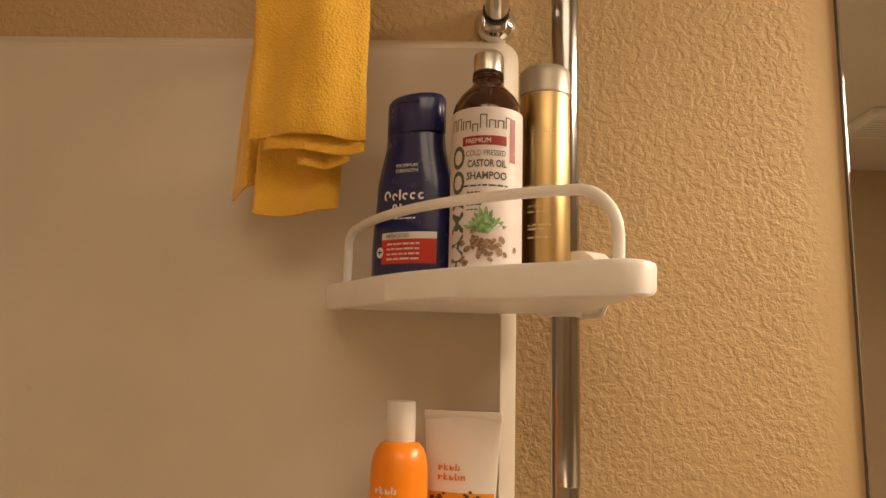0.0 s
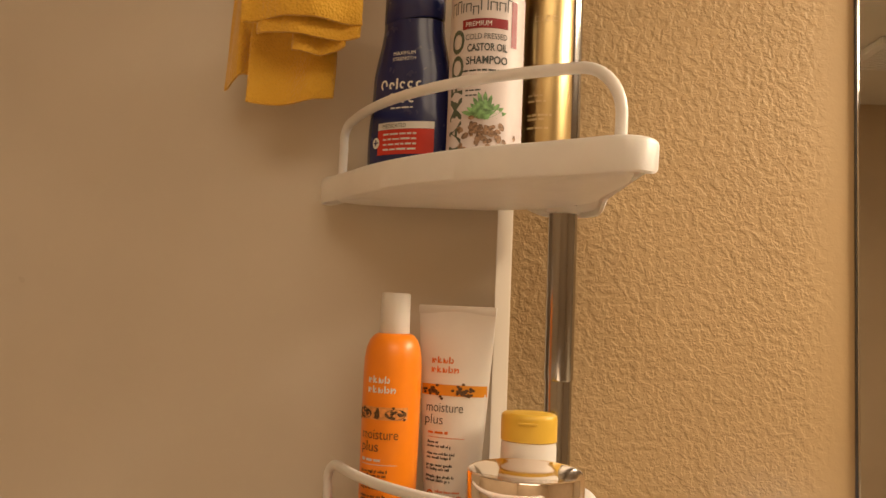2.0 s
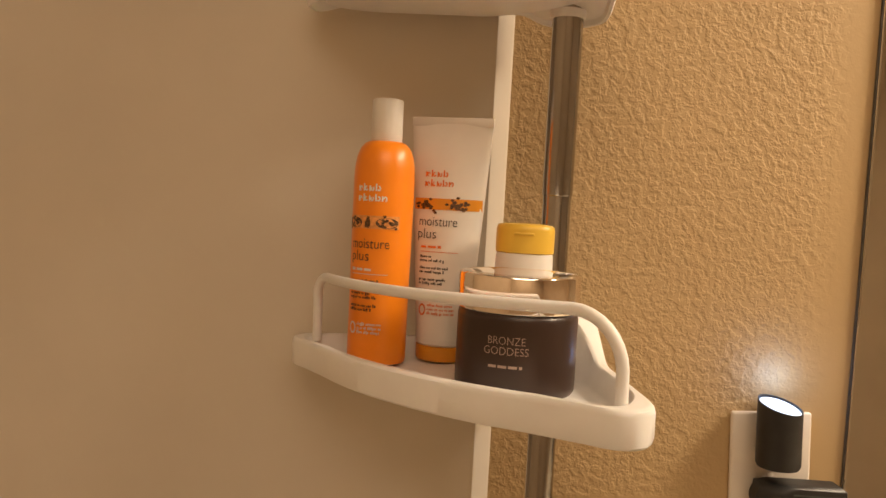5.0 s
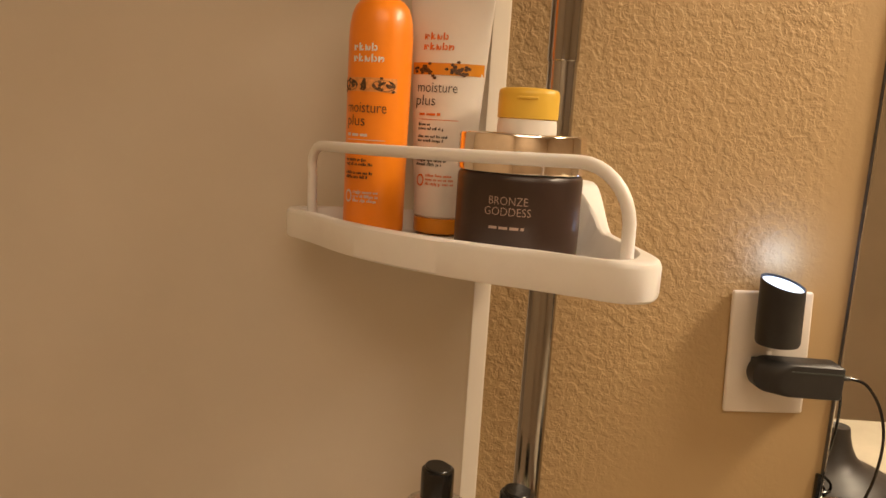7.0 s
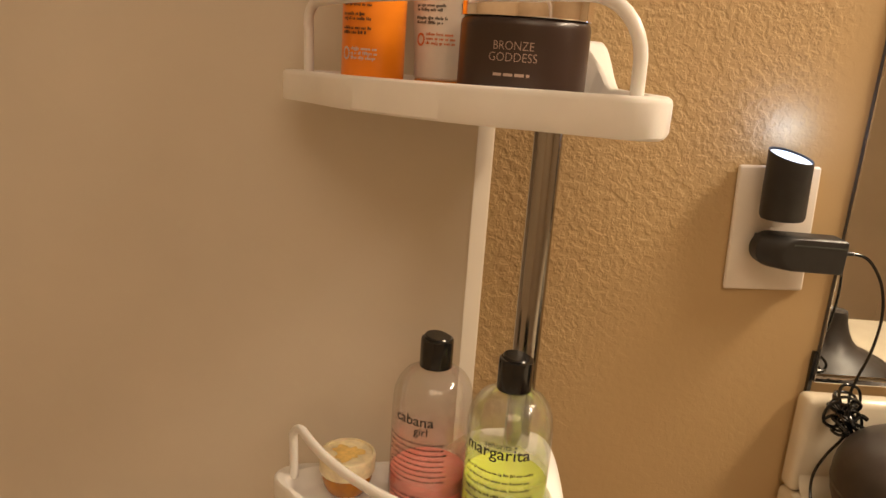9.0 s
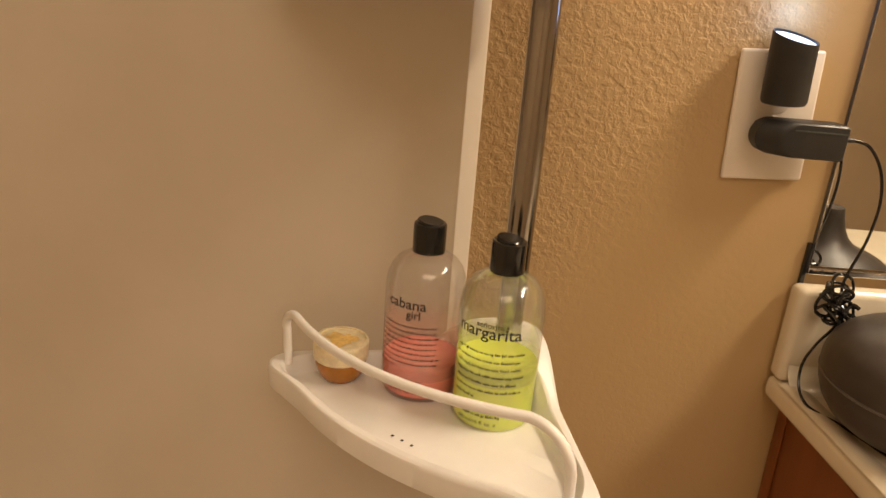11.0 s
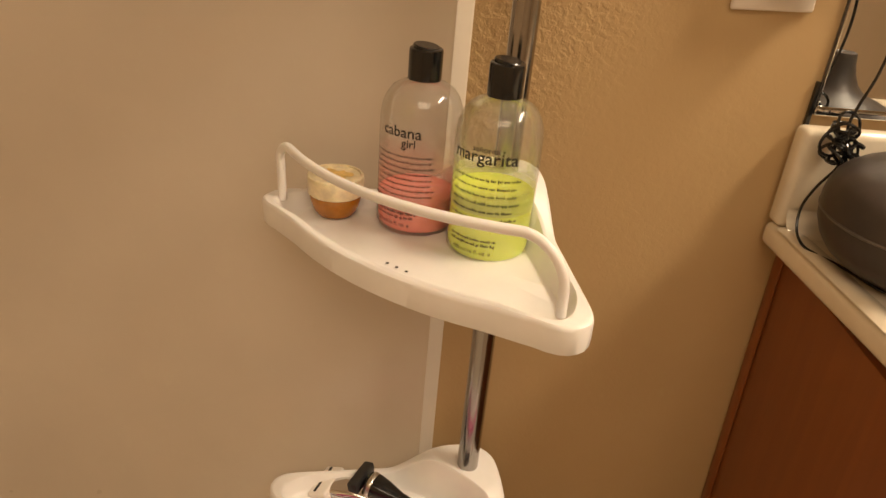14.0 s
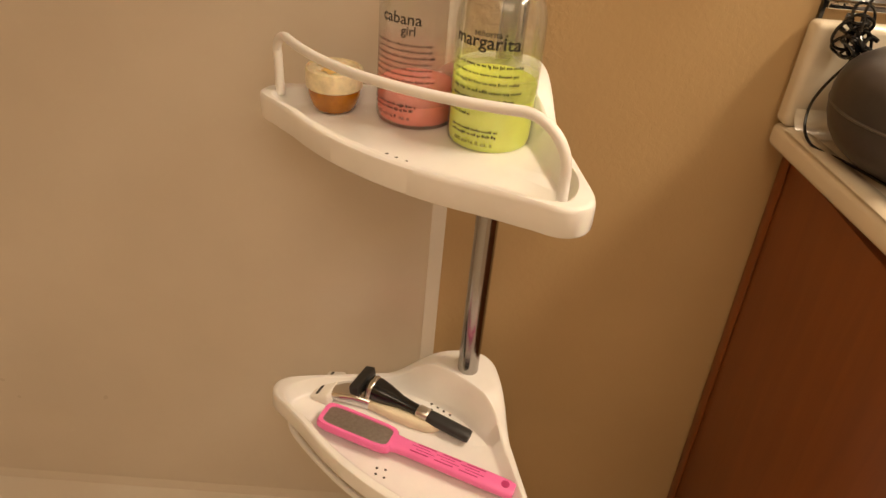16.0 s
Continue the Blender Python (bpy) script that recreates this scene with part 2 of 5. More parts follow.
def part(name, bm, material, parent=None, label="", smooth=True, recalc=True):
    """Links a bmesh as one mesh object, under parent if one is given."""
    if recalc:
        bmesh.ops.recalc_face_normals(bm, faces=bm.faces)
    me = bpy.data.meshes.new(name)
    bm.to_mesh(me)
    bm.free()
    me.materials.append(material)
    if smooth:
        me.shade_smooth()
        me.set_sharp_from_angle(angle=radians(38))
    ob = new(name, me)
    if parent is not None:
        ob.parent = parent
    if label:
        ob["label"] = label
    return ob


def thing(name, m, label, category, group="", kind=""):
    """An empty at a thing's base."""
    ob = new(name)
    ob.empty_display_size = 0.02
    ob.matrix_world = m
    return tagged(ob, label, category, group, kind)


def box(bm, lo, hi, bevel=0.0, segments=2):
    x0, y0, z0 = lo
    x1, y1, z1 = hi
    r = bmesh.ops.create_cube(bm, size=1.0, matrix=Matrix.LocRotScale(((x0 + x1) / 2, (y0 + y1) / 2, (z0 + z1) / 2), None, (x1 - x0, y1 - y0, z1 - z0)))
    if bevel:
        edges = list({e for v in r["verts"] for e in v.link_edges})
        bmesh.ops.bevel(bm, geom=edges, offset=bevel, segments=segments, profile=0.5, affect="EDGES")
    return r["verts"]


def rings(bm, loops, cap_start=True, cap_end=True):
    """Skins closed loops of equal length, in order."""
    made = [[bm.verts.new(p) for p in loop] for loop in loops]
    n = len(made[0])
    for a, b in zip(made, made[1:]):
        for i in range(n):
            bm.faces.new((a[i], a[(i + 1) % n], b[(i + 1) % n], b[i]))
    for on, loop in ((cap_start, made[0]), (cap_end, made[-1])):
        if on:
            c = bm.verts.new(sum((v.co for v in loop), Vector()) / n)
            for i in range(n):
                bm.faces.new((loop[i], loop[(i + 1) % n], c))
    return made


def lathe(profile, n=48, sx=1.0, sy=1.0):
    """A turned shape from (radius, height) pairs, squeezed to an oval by sx and sy."""
    bm = bmesh.new()
    rings(bm, [[(r * sx * math.cos(2 * math.pi * i / n), r * sy * math.sin(2 * math.pi * i / n), z) for i in range(n)] for r, z in profile])
    return bm


def tube(points, radius, n=12, closed=False):
    """A round bar along a line of points."""
    bm = bmesh.new()
    pts = [Vector(p) for p in points]
    side = None
    loops = []
    for i, p in enumerate(pts):
        a = pts[i - 1] if i else (pts[-1] if closed else p)
        b = pts[(i + 1) % len(pts)] if (i + 1 < len(pts) or closed) else p
        d = (b - a).normalized()
        if side is None:
            side = d.orthogonal().normalized()
        side = (side - d * side.dot(d)).normalized()
        up = d.cross(side)
        loops.append([p + radius * (math.cos(2 * math.pi * k / n) * side + math.sin(2 * math.pi * k / n) * up) for k in range(n)])
    if closed:
        loops.append(loops[0])
        rings(bm, loops, False, False)
        bmesh.ops.remove_doubles(bm, verts=bm.verts, dist=1e-6)
    else:
        rings(bm, loops)
    return bm


def spline(points, steps=8, closed=False):
    """Points of a smooth curve through the given ones."""
    pts = [Vector(p) for p in points]
    n = len(pts)
    out = []
    for i in range(n if closed else n - 1):
        p0 = pts[i - 1] if (i or closed) else pts[i]
        p1, p2 = pts[i], pts[(i + 1) % n]
        p3 = pts[(i + 2) % n] if (closed or i + 2 < n) else p2
        for k in range(steps):
            t = k / steps
            out.append(0.5 * (2 * p1 + (p2 - p0) * t + (2 * p0 - 5 * p1 + 4 * p2 - p3) * t * t + (3 * p1 - p0 - 3 * p2 + p3) * t ** 3))
    if not closed:
        out.append(pts[-1])
    return out


def smooth01(t):
    t = max(0.0, min(1.0, t))
    return t * t * (3 - 2 * t)


# printing on round faces: flat shapes in (x, z), bent on to a body by wrap(x, z, lift)
def on_round(radius, turn=0.0, sy=1.0):
    """A wrap for a round body; the middle of the print looks to local -y, turned by degrees."""
    def wrap(x, z, lift):
        a = x / radius + radians(turn)
        r = radius + lift
        return Vector((r * math.sin(a), -r * sy * math.cos(a), z))
    return wrap


def on_front(half_width, half_depth):
    """A wrap for an oval body, both sizes functions of the height."""
    def wrap(x, z, lift):
        w, d = half_width(z), half_depth(z)
        k = max(0.0, 1 - (x / w) ** 2)
        return Vector((x, -d * math.sqrt(k) - lift, z))
    return wrap


def rect(bm, wrap, x0, z0, x1, z1, lift=0.0004, lean=0.0):
    """A printed patch, cut into strips that follow the curve."""
    n = max(1, int(abs(x1 - x0) / 0.004) + 1)
    low = [bm.verts.new(wrap(x0 + (x1 - x0) * i / n, z0 + lean * (x1 - x0) * i / n, lift)) for i in range(n + 1)]
    top = [bm.verts.new(wrap(x0 + (x1 - x0) * i / n, z1 + lean * (x1 - x0) * i / n, lift)) for i in range(n + 1)]
    for i in range(n):
        bm.faces.new((low[i], low[i + 1], top[i + 1], top[i]))


def blob(bm, wrap, x, z, rx, rz, lift=0.0006, n=10, turn=0.0):
    """A printed oval."""
    ring = []
    for i in range(n):
        a = 2 * math.pi * i / n
        px, pz = rx * math.cos(a), rz * math.sin(a)
        ring.append(bm.verts.new(wrap(x + px * math.cos(turn) - pz * math.sin(turn), z + px * math.sin(turn) + pz * math.cos(turn), lift)))
    bm.faces.new(ring)


def hoop(bm, wrap, x0, z0, x1, z1, stroke, lift=0.0006, n=16, start=0.0, share=1.0):
    """A printed oval ring, or a share of one."""
    cx, cz, rx, rz = (x0 + x1) / 2, (z0 + z1) / 2, (x1 - x0) / 2, (z1 - z0) / 2
    k = int(n * share)
    angles = [start + 2 * math.pi * i / n for i in range(k + 1)]
    out = [bm.verts.new(wrap(cx + rx * math.cos(a), cz + rz * math.sin(a), lift)) for a in angles]
    inn = [bm.verts.new(wrap(cx + (rx - stroke) * math.cos(a), cz + (rz - stroke) * math.sin(a), lift)) for a in angles]
    for i in range(k):
        bm.faces.new((out[i], out[i + 1], inn[i + 1], inn[i]))


def bars(bm, wrap, x0, x1, z, height, rng, fill=1.0, lift=0.0006):
    """A line of print too small to read: bars of word length."""
    x = x0
    end = x0 + (x1 - x0) * fill
    while x < end - height * 0.8:
        w = min(end - x, height * rng.uniform(1.3, 3.8))
        rect(bm, wrap, x, z, x + w, z + height * rng.uniform(0.62, 0.8), lift)
        x += w + height * 0.5


def fine_line(bm, wrap, x0, x1, z, height, rng, fill=1.0, lift=0.0006):
    """A line of print too small to read: strokes of letter width, set in words."""
    x = x0
    end = x0 + (x1 - x0) * fill
    while x < end:
        for k in range(rng.randint(2, 7)):
            w = height * rng.uniform(0.24, 0.50)
            if x + w > end:
                break
            low = -0.35 * height if rng.random() < 0.08 else 0.0
            rect(bm, wrap, x, z + low, x + w, z + height * (1.0 if rng.random() < 0.25 else 0.66), lift)
            x += w + height * 0.16
        x += height * 0.45


def words(text, size, spacing=1.0, shear=0.0, bold=0.0):
    """A text in the built-in font as triangles in (x, z), its width and the middle at x = 0."""
    cu = bpy.data.curves.new("words", "FONT")
    cu.body, cu.size, cu.space_character, cu.shear, cu.offset = text, size, spacing, shear, bold
    cu.align_x, cu.resolution_u = "CENTER", 3
    ob = bpy.data.objects.new("words", cu)
    scene.collection.objects.link(ob)
    bpy.context.view_layer.update()
    me = ob.evaluated_get(bpy.context.evaluated_depsgraph_get()).to_mesh()
    vs = [(v.co.x, v.co.y) for v in me.vertices]
    fs = [tuple(p.vertices) for p in me.polygons]
    bpy.data.objects.remove(ob)
    bpy.data.curves.remove(cu)
    return vs, fs


def lettering(bm, wrap, text, x, z, size, width=None, lift=0.0007, upright=False, spacing=1.0, bold=0.0, shear=0.0):
    """Writes text on a body with its middle at x and its foot at z; upright: running up the body."""
    vs, fs = words(text, size, spacing, shear, bold)
    if width:
        span = max(v[0] for v in vs) - min(v[0] for v in vs)
        vs = [(vx * width / span, vy) for vx, vy in vs]
    made = []
    for vx, vy in vs:
        made.append(bm.verts.new(wrap(x - vy, z + vx, lift) if upright else wrap(x + vx, z + vy, lift)))
    for f in fs:
        try:
            bm.faces.new([made[i] for i in f])
        except ValueError:
            pass


def small(root, bm, material):
    """Print too small to pick apart, as one part."""
    return tagged(part("small_print", bm, material, root, recalc=False), kind="stuff")


# ---------------------------------------------------------------- the room
WALL_Y = 0.788


def slab(name, lo, hi, material, label, category="wall", bevel=0.0):
    bm = bmesh.new()
    box(bm, lo, hi, bevel)
    return tagged(part(name, bm, material, smooth=False), label, category, kind="structure")


slab("wall_north", (-0.90, WALL_Y, 0.0), (2.10, WALL_Y + 0.12, 2.42), M_WALL, "tan painted drywall with a knocked-down texture")
slab("wall_west", (-0.90, -1.80, 0.0), (-0.78, WALL_Y, 2.42), M_PLAIN, "plain tan painted bathroom wall")
slab("wall_east", (2.10, -1.80, 0.0), (2.22, WALL_Y + 0.12, 2.42), M_PLAIN, "plain tan painted bathroom wall")
slab("wall_south", (-0.90, -1.92, 0.0), (2.22, -1.80, 2.42), M_PLAIN, "plain tan painted bathroom wall")
slab("floor", (-0.90, -1.92, -0.10), (2.22, WALL_Y + 0.12, 0.0), M_FLOOR, "brown vinyl bathroom floor", "floor")
slab("ceiling", (-0.90, -1.92, 2.42), (2.22, WALL_Y + 0.12, 2.52), M_CEIL, "off-white painted ceiling", "ceiling")


def shower_surround():
    """The moulded end panel: a flat face with a sloped, rounded border at its top and free side."""
    root = thing("shower_surround", pose(0, 0, 0), "off-white moulded shower surround panel with sloped rounded edge", "shower panel", kind="structure")
    x1, z1 = 0.098, 1.811
    bm = bmesh.new()
    n = 10

    def loop(inset, y, radius):
        pts = [(-0.78, y, 0.16), (x1 - inset, y, 0.16)]
        cx, cz = x1 - inset - radius, z1 - inset - radius
        for i in range(n + 1):
            a = math.pi / 2 * i / n
            pts.append((cx + radius * math.cos(a), y, cz + radius * math.sin(a)))
        pts.append((-0.78, y, z1 - inset))
        return pts
    rings(bm, [loop(0.0, WALL_Y, 0.024), loop(0.0006, WALL_Y - 0.002, 0.024), loop(0.0026, WALL_Y - 0.0045, 0.023), loop(0.0145, WALL_Y - 0.0172, 0.016),
               loop(0.0165, WALL_Y - 0.0184, 0.015), loop(0.020, WALL_Y - 0.0170, 0.014)], False, False)
    bm.verts.ensure_lookup_table()
    bm.faces.new(list(bm.verts)[-(n + 4):])
    part("panel", bm, M_PANEL, root)
    # pan with a coved upstand
    bm = bmesh.new()
    prof = [(WALL_Y - 0.017, 0.200), (WALL_Y - 0.021, 0.186), (WALL_Y - 0.040, 0.178), (WALL_Y - 0.075, 0.160), (WALL_Y - 0.13, 0.152), (WALL_Y - 0.30, 0.148), (-0.75, 0.140)]
    cols = [[bm.verts.new((x, y, z)) for y, z in prof] for x in (-0.779, -0.4, 0.0, 0.03)]
    for a, b in zip(cols, cols[1:]):
        for i in range(len(prof) - 1):
            bm.faces.new((a[i], a[i + 1], b[i + 1], b[i]))
    part("pan", bm, M_PANEL, root, recalc=False)
    bm = bmesh.new()
    box(bm, (0.0, -0.76, 0.0), (0.085, WALL_Y - 0.001, 0.17), 0.012, 3)
    part("curb", bm, M_PANEL, root)
    return root


shower_surround()


def curtain_rod():
    root = thing("curtain_rod", pose(0.072, WALL_Y, 1.829), "chrome shower curtain rod with a round wall flange", "curtain rod")
    fl = lathe([(0.0225, 0.0), (0.0232, 0.004), (0.022, 0.008), (0.0165, 0.013), (0.0150, 0.0145)], 40)
    bmesh.ops.rotate(fl, verts=fl.verts, cent=(0, 0, 0), matrix=Matrix.Rotation(radians(90), 3, "X"))
    part("flange", fl, M_CHROME, root)
    part("rod", tube([(0, -0.010, 0), (0, -0.8, 0.004), (0, -1.5, 0)], 0.0128, 24), M_CHROME, root)
    ring_ = lathe([(0.0136, -0.004), (0.0146, -0.003), (0.0146, 0.003), (0.0136, 0.004)], 32)
    bmesh.ops.rotate(ring_, verts=ring_.verts, cent=(0, 0, 0), matrix=Matrix.Rotation(radians(90), 3, "X"))
    bmesh.ops.translate(ring_, verts=ring_.verts, vec=(0, -0.034, 0))
    part("collar", ring_, M_MATT, root)


curtain_rod()

# ---------------------------------------------------------------- mirror, vanity
def wall_mirror():
    root = thing("mirror", pose(0.442, WALL_Y - 0.003, 0.945), "frameless wall mirror in a thin metal channel", "mirror")
    bm = bmesh.new()
    box(bm, (0.0, -0.0002, 0.006), (1.20, 0.0025, 1.02))
    part("glass", bm, M_MIRROR, root, smooth=False)
    bm = bmesh.new()
    box(bm, (-0.0014, -0.0004, 0.0), (-0.0003, 0.0028, 1.02), 0.0003)
    part("side_edge", bm, M_EDGE, root, "dark mirror edge")
    bm = bmesh.new()
    box(bm, (-0.0006, -0.0024, 0.30), (0.0014, -0.0005, 1.02), 0.0005)
    box(bm, (-0.0005, -0.0022, 0.0), (0.0008, -0.0005, 0.30), 0.0005)
    part("edge_bead", bm, M_CHROME, root, "bright polished edge")
    bm = bmesh.new()
    box(bm, (-0.0065, -0.0030, -0.018), (-0.0022, 0.0028, 0.030), 0.0008)
    part("corner_clip", bm, M_BLACK, root, "black corner clip")
    bm = bmesh.new()
    box(bm, (-0.002, -0.0055, -0.002), (1.20, 0.003, 0.0045), 0.0012)
    part("channel", bm, M_CHROME, root, "bright metal channel")


wall_mirror()


def vanity():
    root = thing("vanity_cabinet", pose(0.4712, WALL_Y - 0.002, 0.0, 0, -1.3, 0), "reddish brown stained wooden vanity cabinet", "vanity")
    bm = bmesh.new()
    box(bm, (0.0, -0.52, 0.09), (1.15, 0.0, 0.792), 0.002)
    part("body", bm, M_WOOD, root)
    bm = bmesh.new()
    box(bm, (-0.0022, -0.020, 0.0), (-0.0002, -0.001, 0.791), 0.0008)
    part("scribe_strip", bm, M_WOOD, root)
    bm = bmesh.new()
    box(bm, (0.03, -0.46, 0.0), (1.12, -0.01, 0.0895), 0.002)
    part("plinth", bm, M_WOOD, root)
    top = thing("countertop", pose(0.4265, WALL_Y - 0.001, 0.797), "cream cultured marble vanity top with backsplash", "countertop")
    def splayed(name, bm, recalc=True):
        """The open end of the top runs out at a slight angle to the wall."""
        for v in bm.verts:
            v.co.x -= 0.096 * v.co.y
        part(name, bm, M_COUNTER, top, recalc=recalc)
    bm = bmesh.new()
    box(bm, (0.0, -0.56, 0.003), (1.2, -0.002, 0.030), 0.0085, 4)
    splayed("slab", bm)
    bm = bmesh.new()
    box(bm, (0.0, -0.026, 0.0305), (1.2, -0.0025, 0.137), 0.0075, 4)
    splayed("backsplash", bm)
    bm = bmesh.new()
    rows = [[bm.verts.new((dx, y, dz)) for y in (-0.55, -0.03)] for dx, dz in ((0.0, 0.0306), (0.004, 0.0335), (0.012, 0.0345), (0.020, 0.0325), (0.026, 0.0304))]
    for a, b in zip(rows, rows[1:]):
        bm.faces.new((a[0], a[1], b[1], b[0]))
    splayed("raised_lip", bm, False)
    # cove between top and backsplash
    bm = bmesh.new()
    rows = []
    for i in range(7):
        a = math.pi / 2 * i / 6
        y, z = -0.027 - 0.022 * (1 - math.sin(a)), 0.0306 + 0.022 * (1 - math.cos(a))
        rows.append([bm.verts.new((0.006, y, z)), bm.verts.new((1.19, y, z))])
    for a, b in zip(rows, rows[1:]):
        bm.faces.new((a[0], a[1], b[1], b[0]))
    splayed("cove", bm, False)


vanity()


def exhaust_fan():
    """The slatted cover on the ceiling that shows in the mirror."""
    root = thing("exhaust_fan", pose(1.62, -1.13, 2.42), "off-white slatted exhaust fan cover on the ceiling", "fan")
    bm = bmesh.new()
    box(bm, (-0.15, -0.14, -0.028), (0.15, 0.14, -0.001), 0.006)
    part("cover", bm, M_WHITE, root)
    for k in range(9):
        bm = bmesh.new()
        box(bm, (-0.12, -0.112 + 0.026 * k, -0.033), (0.12, -0.098 + 0.026 * k, -0.0285), 0.0015, 1)
        part("slat", bm, M_WHITE, root)


exhaust_fan()

# ---------------------------------------------------------------- outlet, night light, adapter
def outlet():
    root = thing("outlet_plate", pose(0.3695, WALL_Y, 1.097, 0, -2.4, 0), "cream duplex outlet with oversized wall plate", "outlet")
    bm = bmesh.new()
    box(bm, (-0.0385, -0.0065, -0.061), (0.0385, -0.0005, 0.061), 0.0028, 3)
    part("plate", bm, M_PLATE, root)
    for z in (0.0195, -0.0195):
        f = lathe([(0.0165, 0.0), (0.0168, 0.0014), (0.0155, 0.002)], 28)
        bmesh.ops.rotate(f, verts=f.verts, cent=(0, 0, 0), matrix=Matrix.Rotation(radians(90), 3, "X"))
        bmesh.ops.translate(f, verts=f.verts, vec=(0, -0.0064, z))
        part("socket", f, M_PLATE, root)
    s = lathe([(0.0030, 0.0), (0.0032, 0.0006), (0.002, 0.0013)], 16)
    bmesh.ops.rotate(s, verts=s.verts, cent=(0, 0, 0), matrix=Matrix.Rotation(radians(90), 3, "X"))
    bmesh.ops.translate(s, verts=s.verts, vec=(0, -0.0064, 0))
    part("screw", s, M_PLATE, root)


outlet()


def night_light():
    """A black cylinder plugged in upright, cut off slantwise, with a glowing lens."""
    root = thing("night_light", pose(0.3655, WALL_Y - 0.030, 1.112, -1, -1.5, 0), "black cylindrical plug-in night light with glowing slanted lens", "night light")
    n, r = 48, 0.0198

    def cut(x, y):
        return 0.0590 - 0.18 * x + 0.24 * y
    loops = [[(q * r * math.cos(a), q * r * math.sin(a), z) for a in [2 * math.pi * i / n for i in range(n)]] for q, z in ((0.80, 0.0), (0.93, 0.0008), (1.0, 0.004))]
    loops.append([(r * math.cos(a), r * math.sin(a), cut(r * math.cos(a), r * math.sin(a))) for a in [2 * math.pi * i / n for i in range(n)]])
    loops.append([(0.95 * r * math.cos(a), 0.95 * r * math.sin(a), cut(0.95 * r * math.cos(a), 0.95 * r * math.sin(a))) for a in [2 * math.pi * i / n for i in range(n)]])
    loops.append([(0.94 * r * math.cos(a), 0.94 * r * math.sin(a), cut(0.94 * r * math.cos(a), 0.94 * r * math.sin(a)) - 0.004) for a in [2 * math.pi * i / n for i in range(n)]])
    bm = bmesh.new()
    rings(bm, loops)
    part("housing", bm, M_MATT, root)
    bm = bmesh.new()
    ring_ = [bm.verts.new((0.925 * r * math.cos(a), 0.925 * r * math.sin(a), cut(0.925 * r * math.cos(a), 0.925 * r * math.sin(a)) - 0.0022)) for a in [2 * math.pi * i / n for i in range(n)]]
    c = bm.verts.new((0, 0, cut(0, 0) - 0.0005))
    for i in range(n):
        bm.faces.new((ring_[i], ring_[(i + 1) % n], c))
    part("lens", bm, M_GLOW, root, "glowing bluish white lens", recalc=False)
    bm = bmesh.new()
    box(bm, (-0.013, 0.012, 0.004), (0.013, 0.0225, 0.034), 0.002)
    part("plug", bm, M_MATT, root)


night_light()
lamp = bpy.data.lights.new("night_light_led", "POINT")
lamp.energy, lamp.color, lamp.shadow_soft_size = 0.060, (0.30, 0.52, 1.0), 0.014
new("night_light_led", lamp).location = (0.369, WALL_Y - 0.022, 1.192)


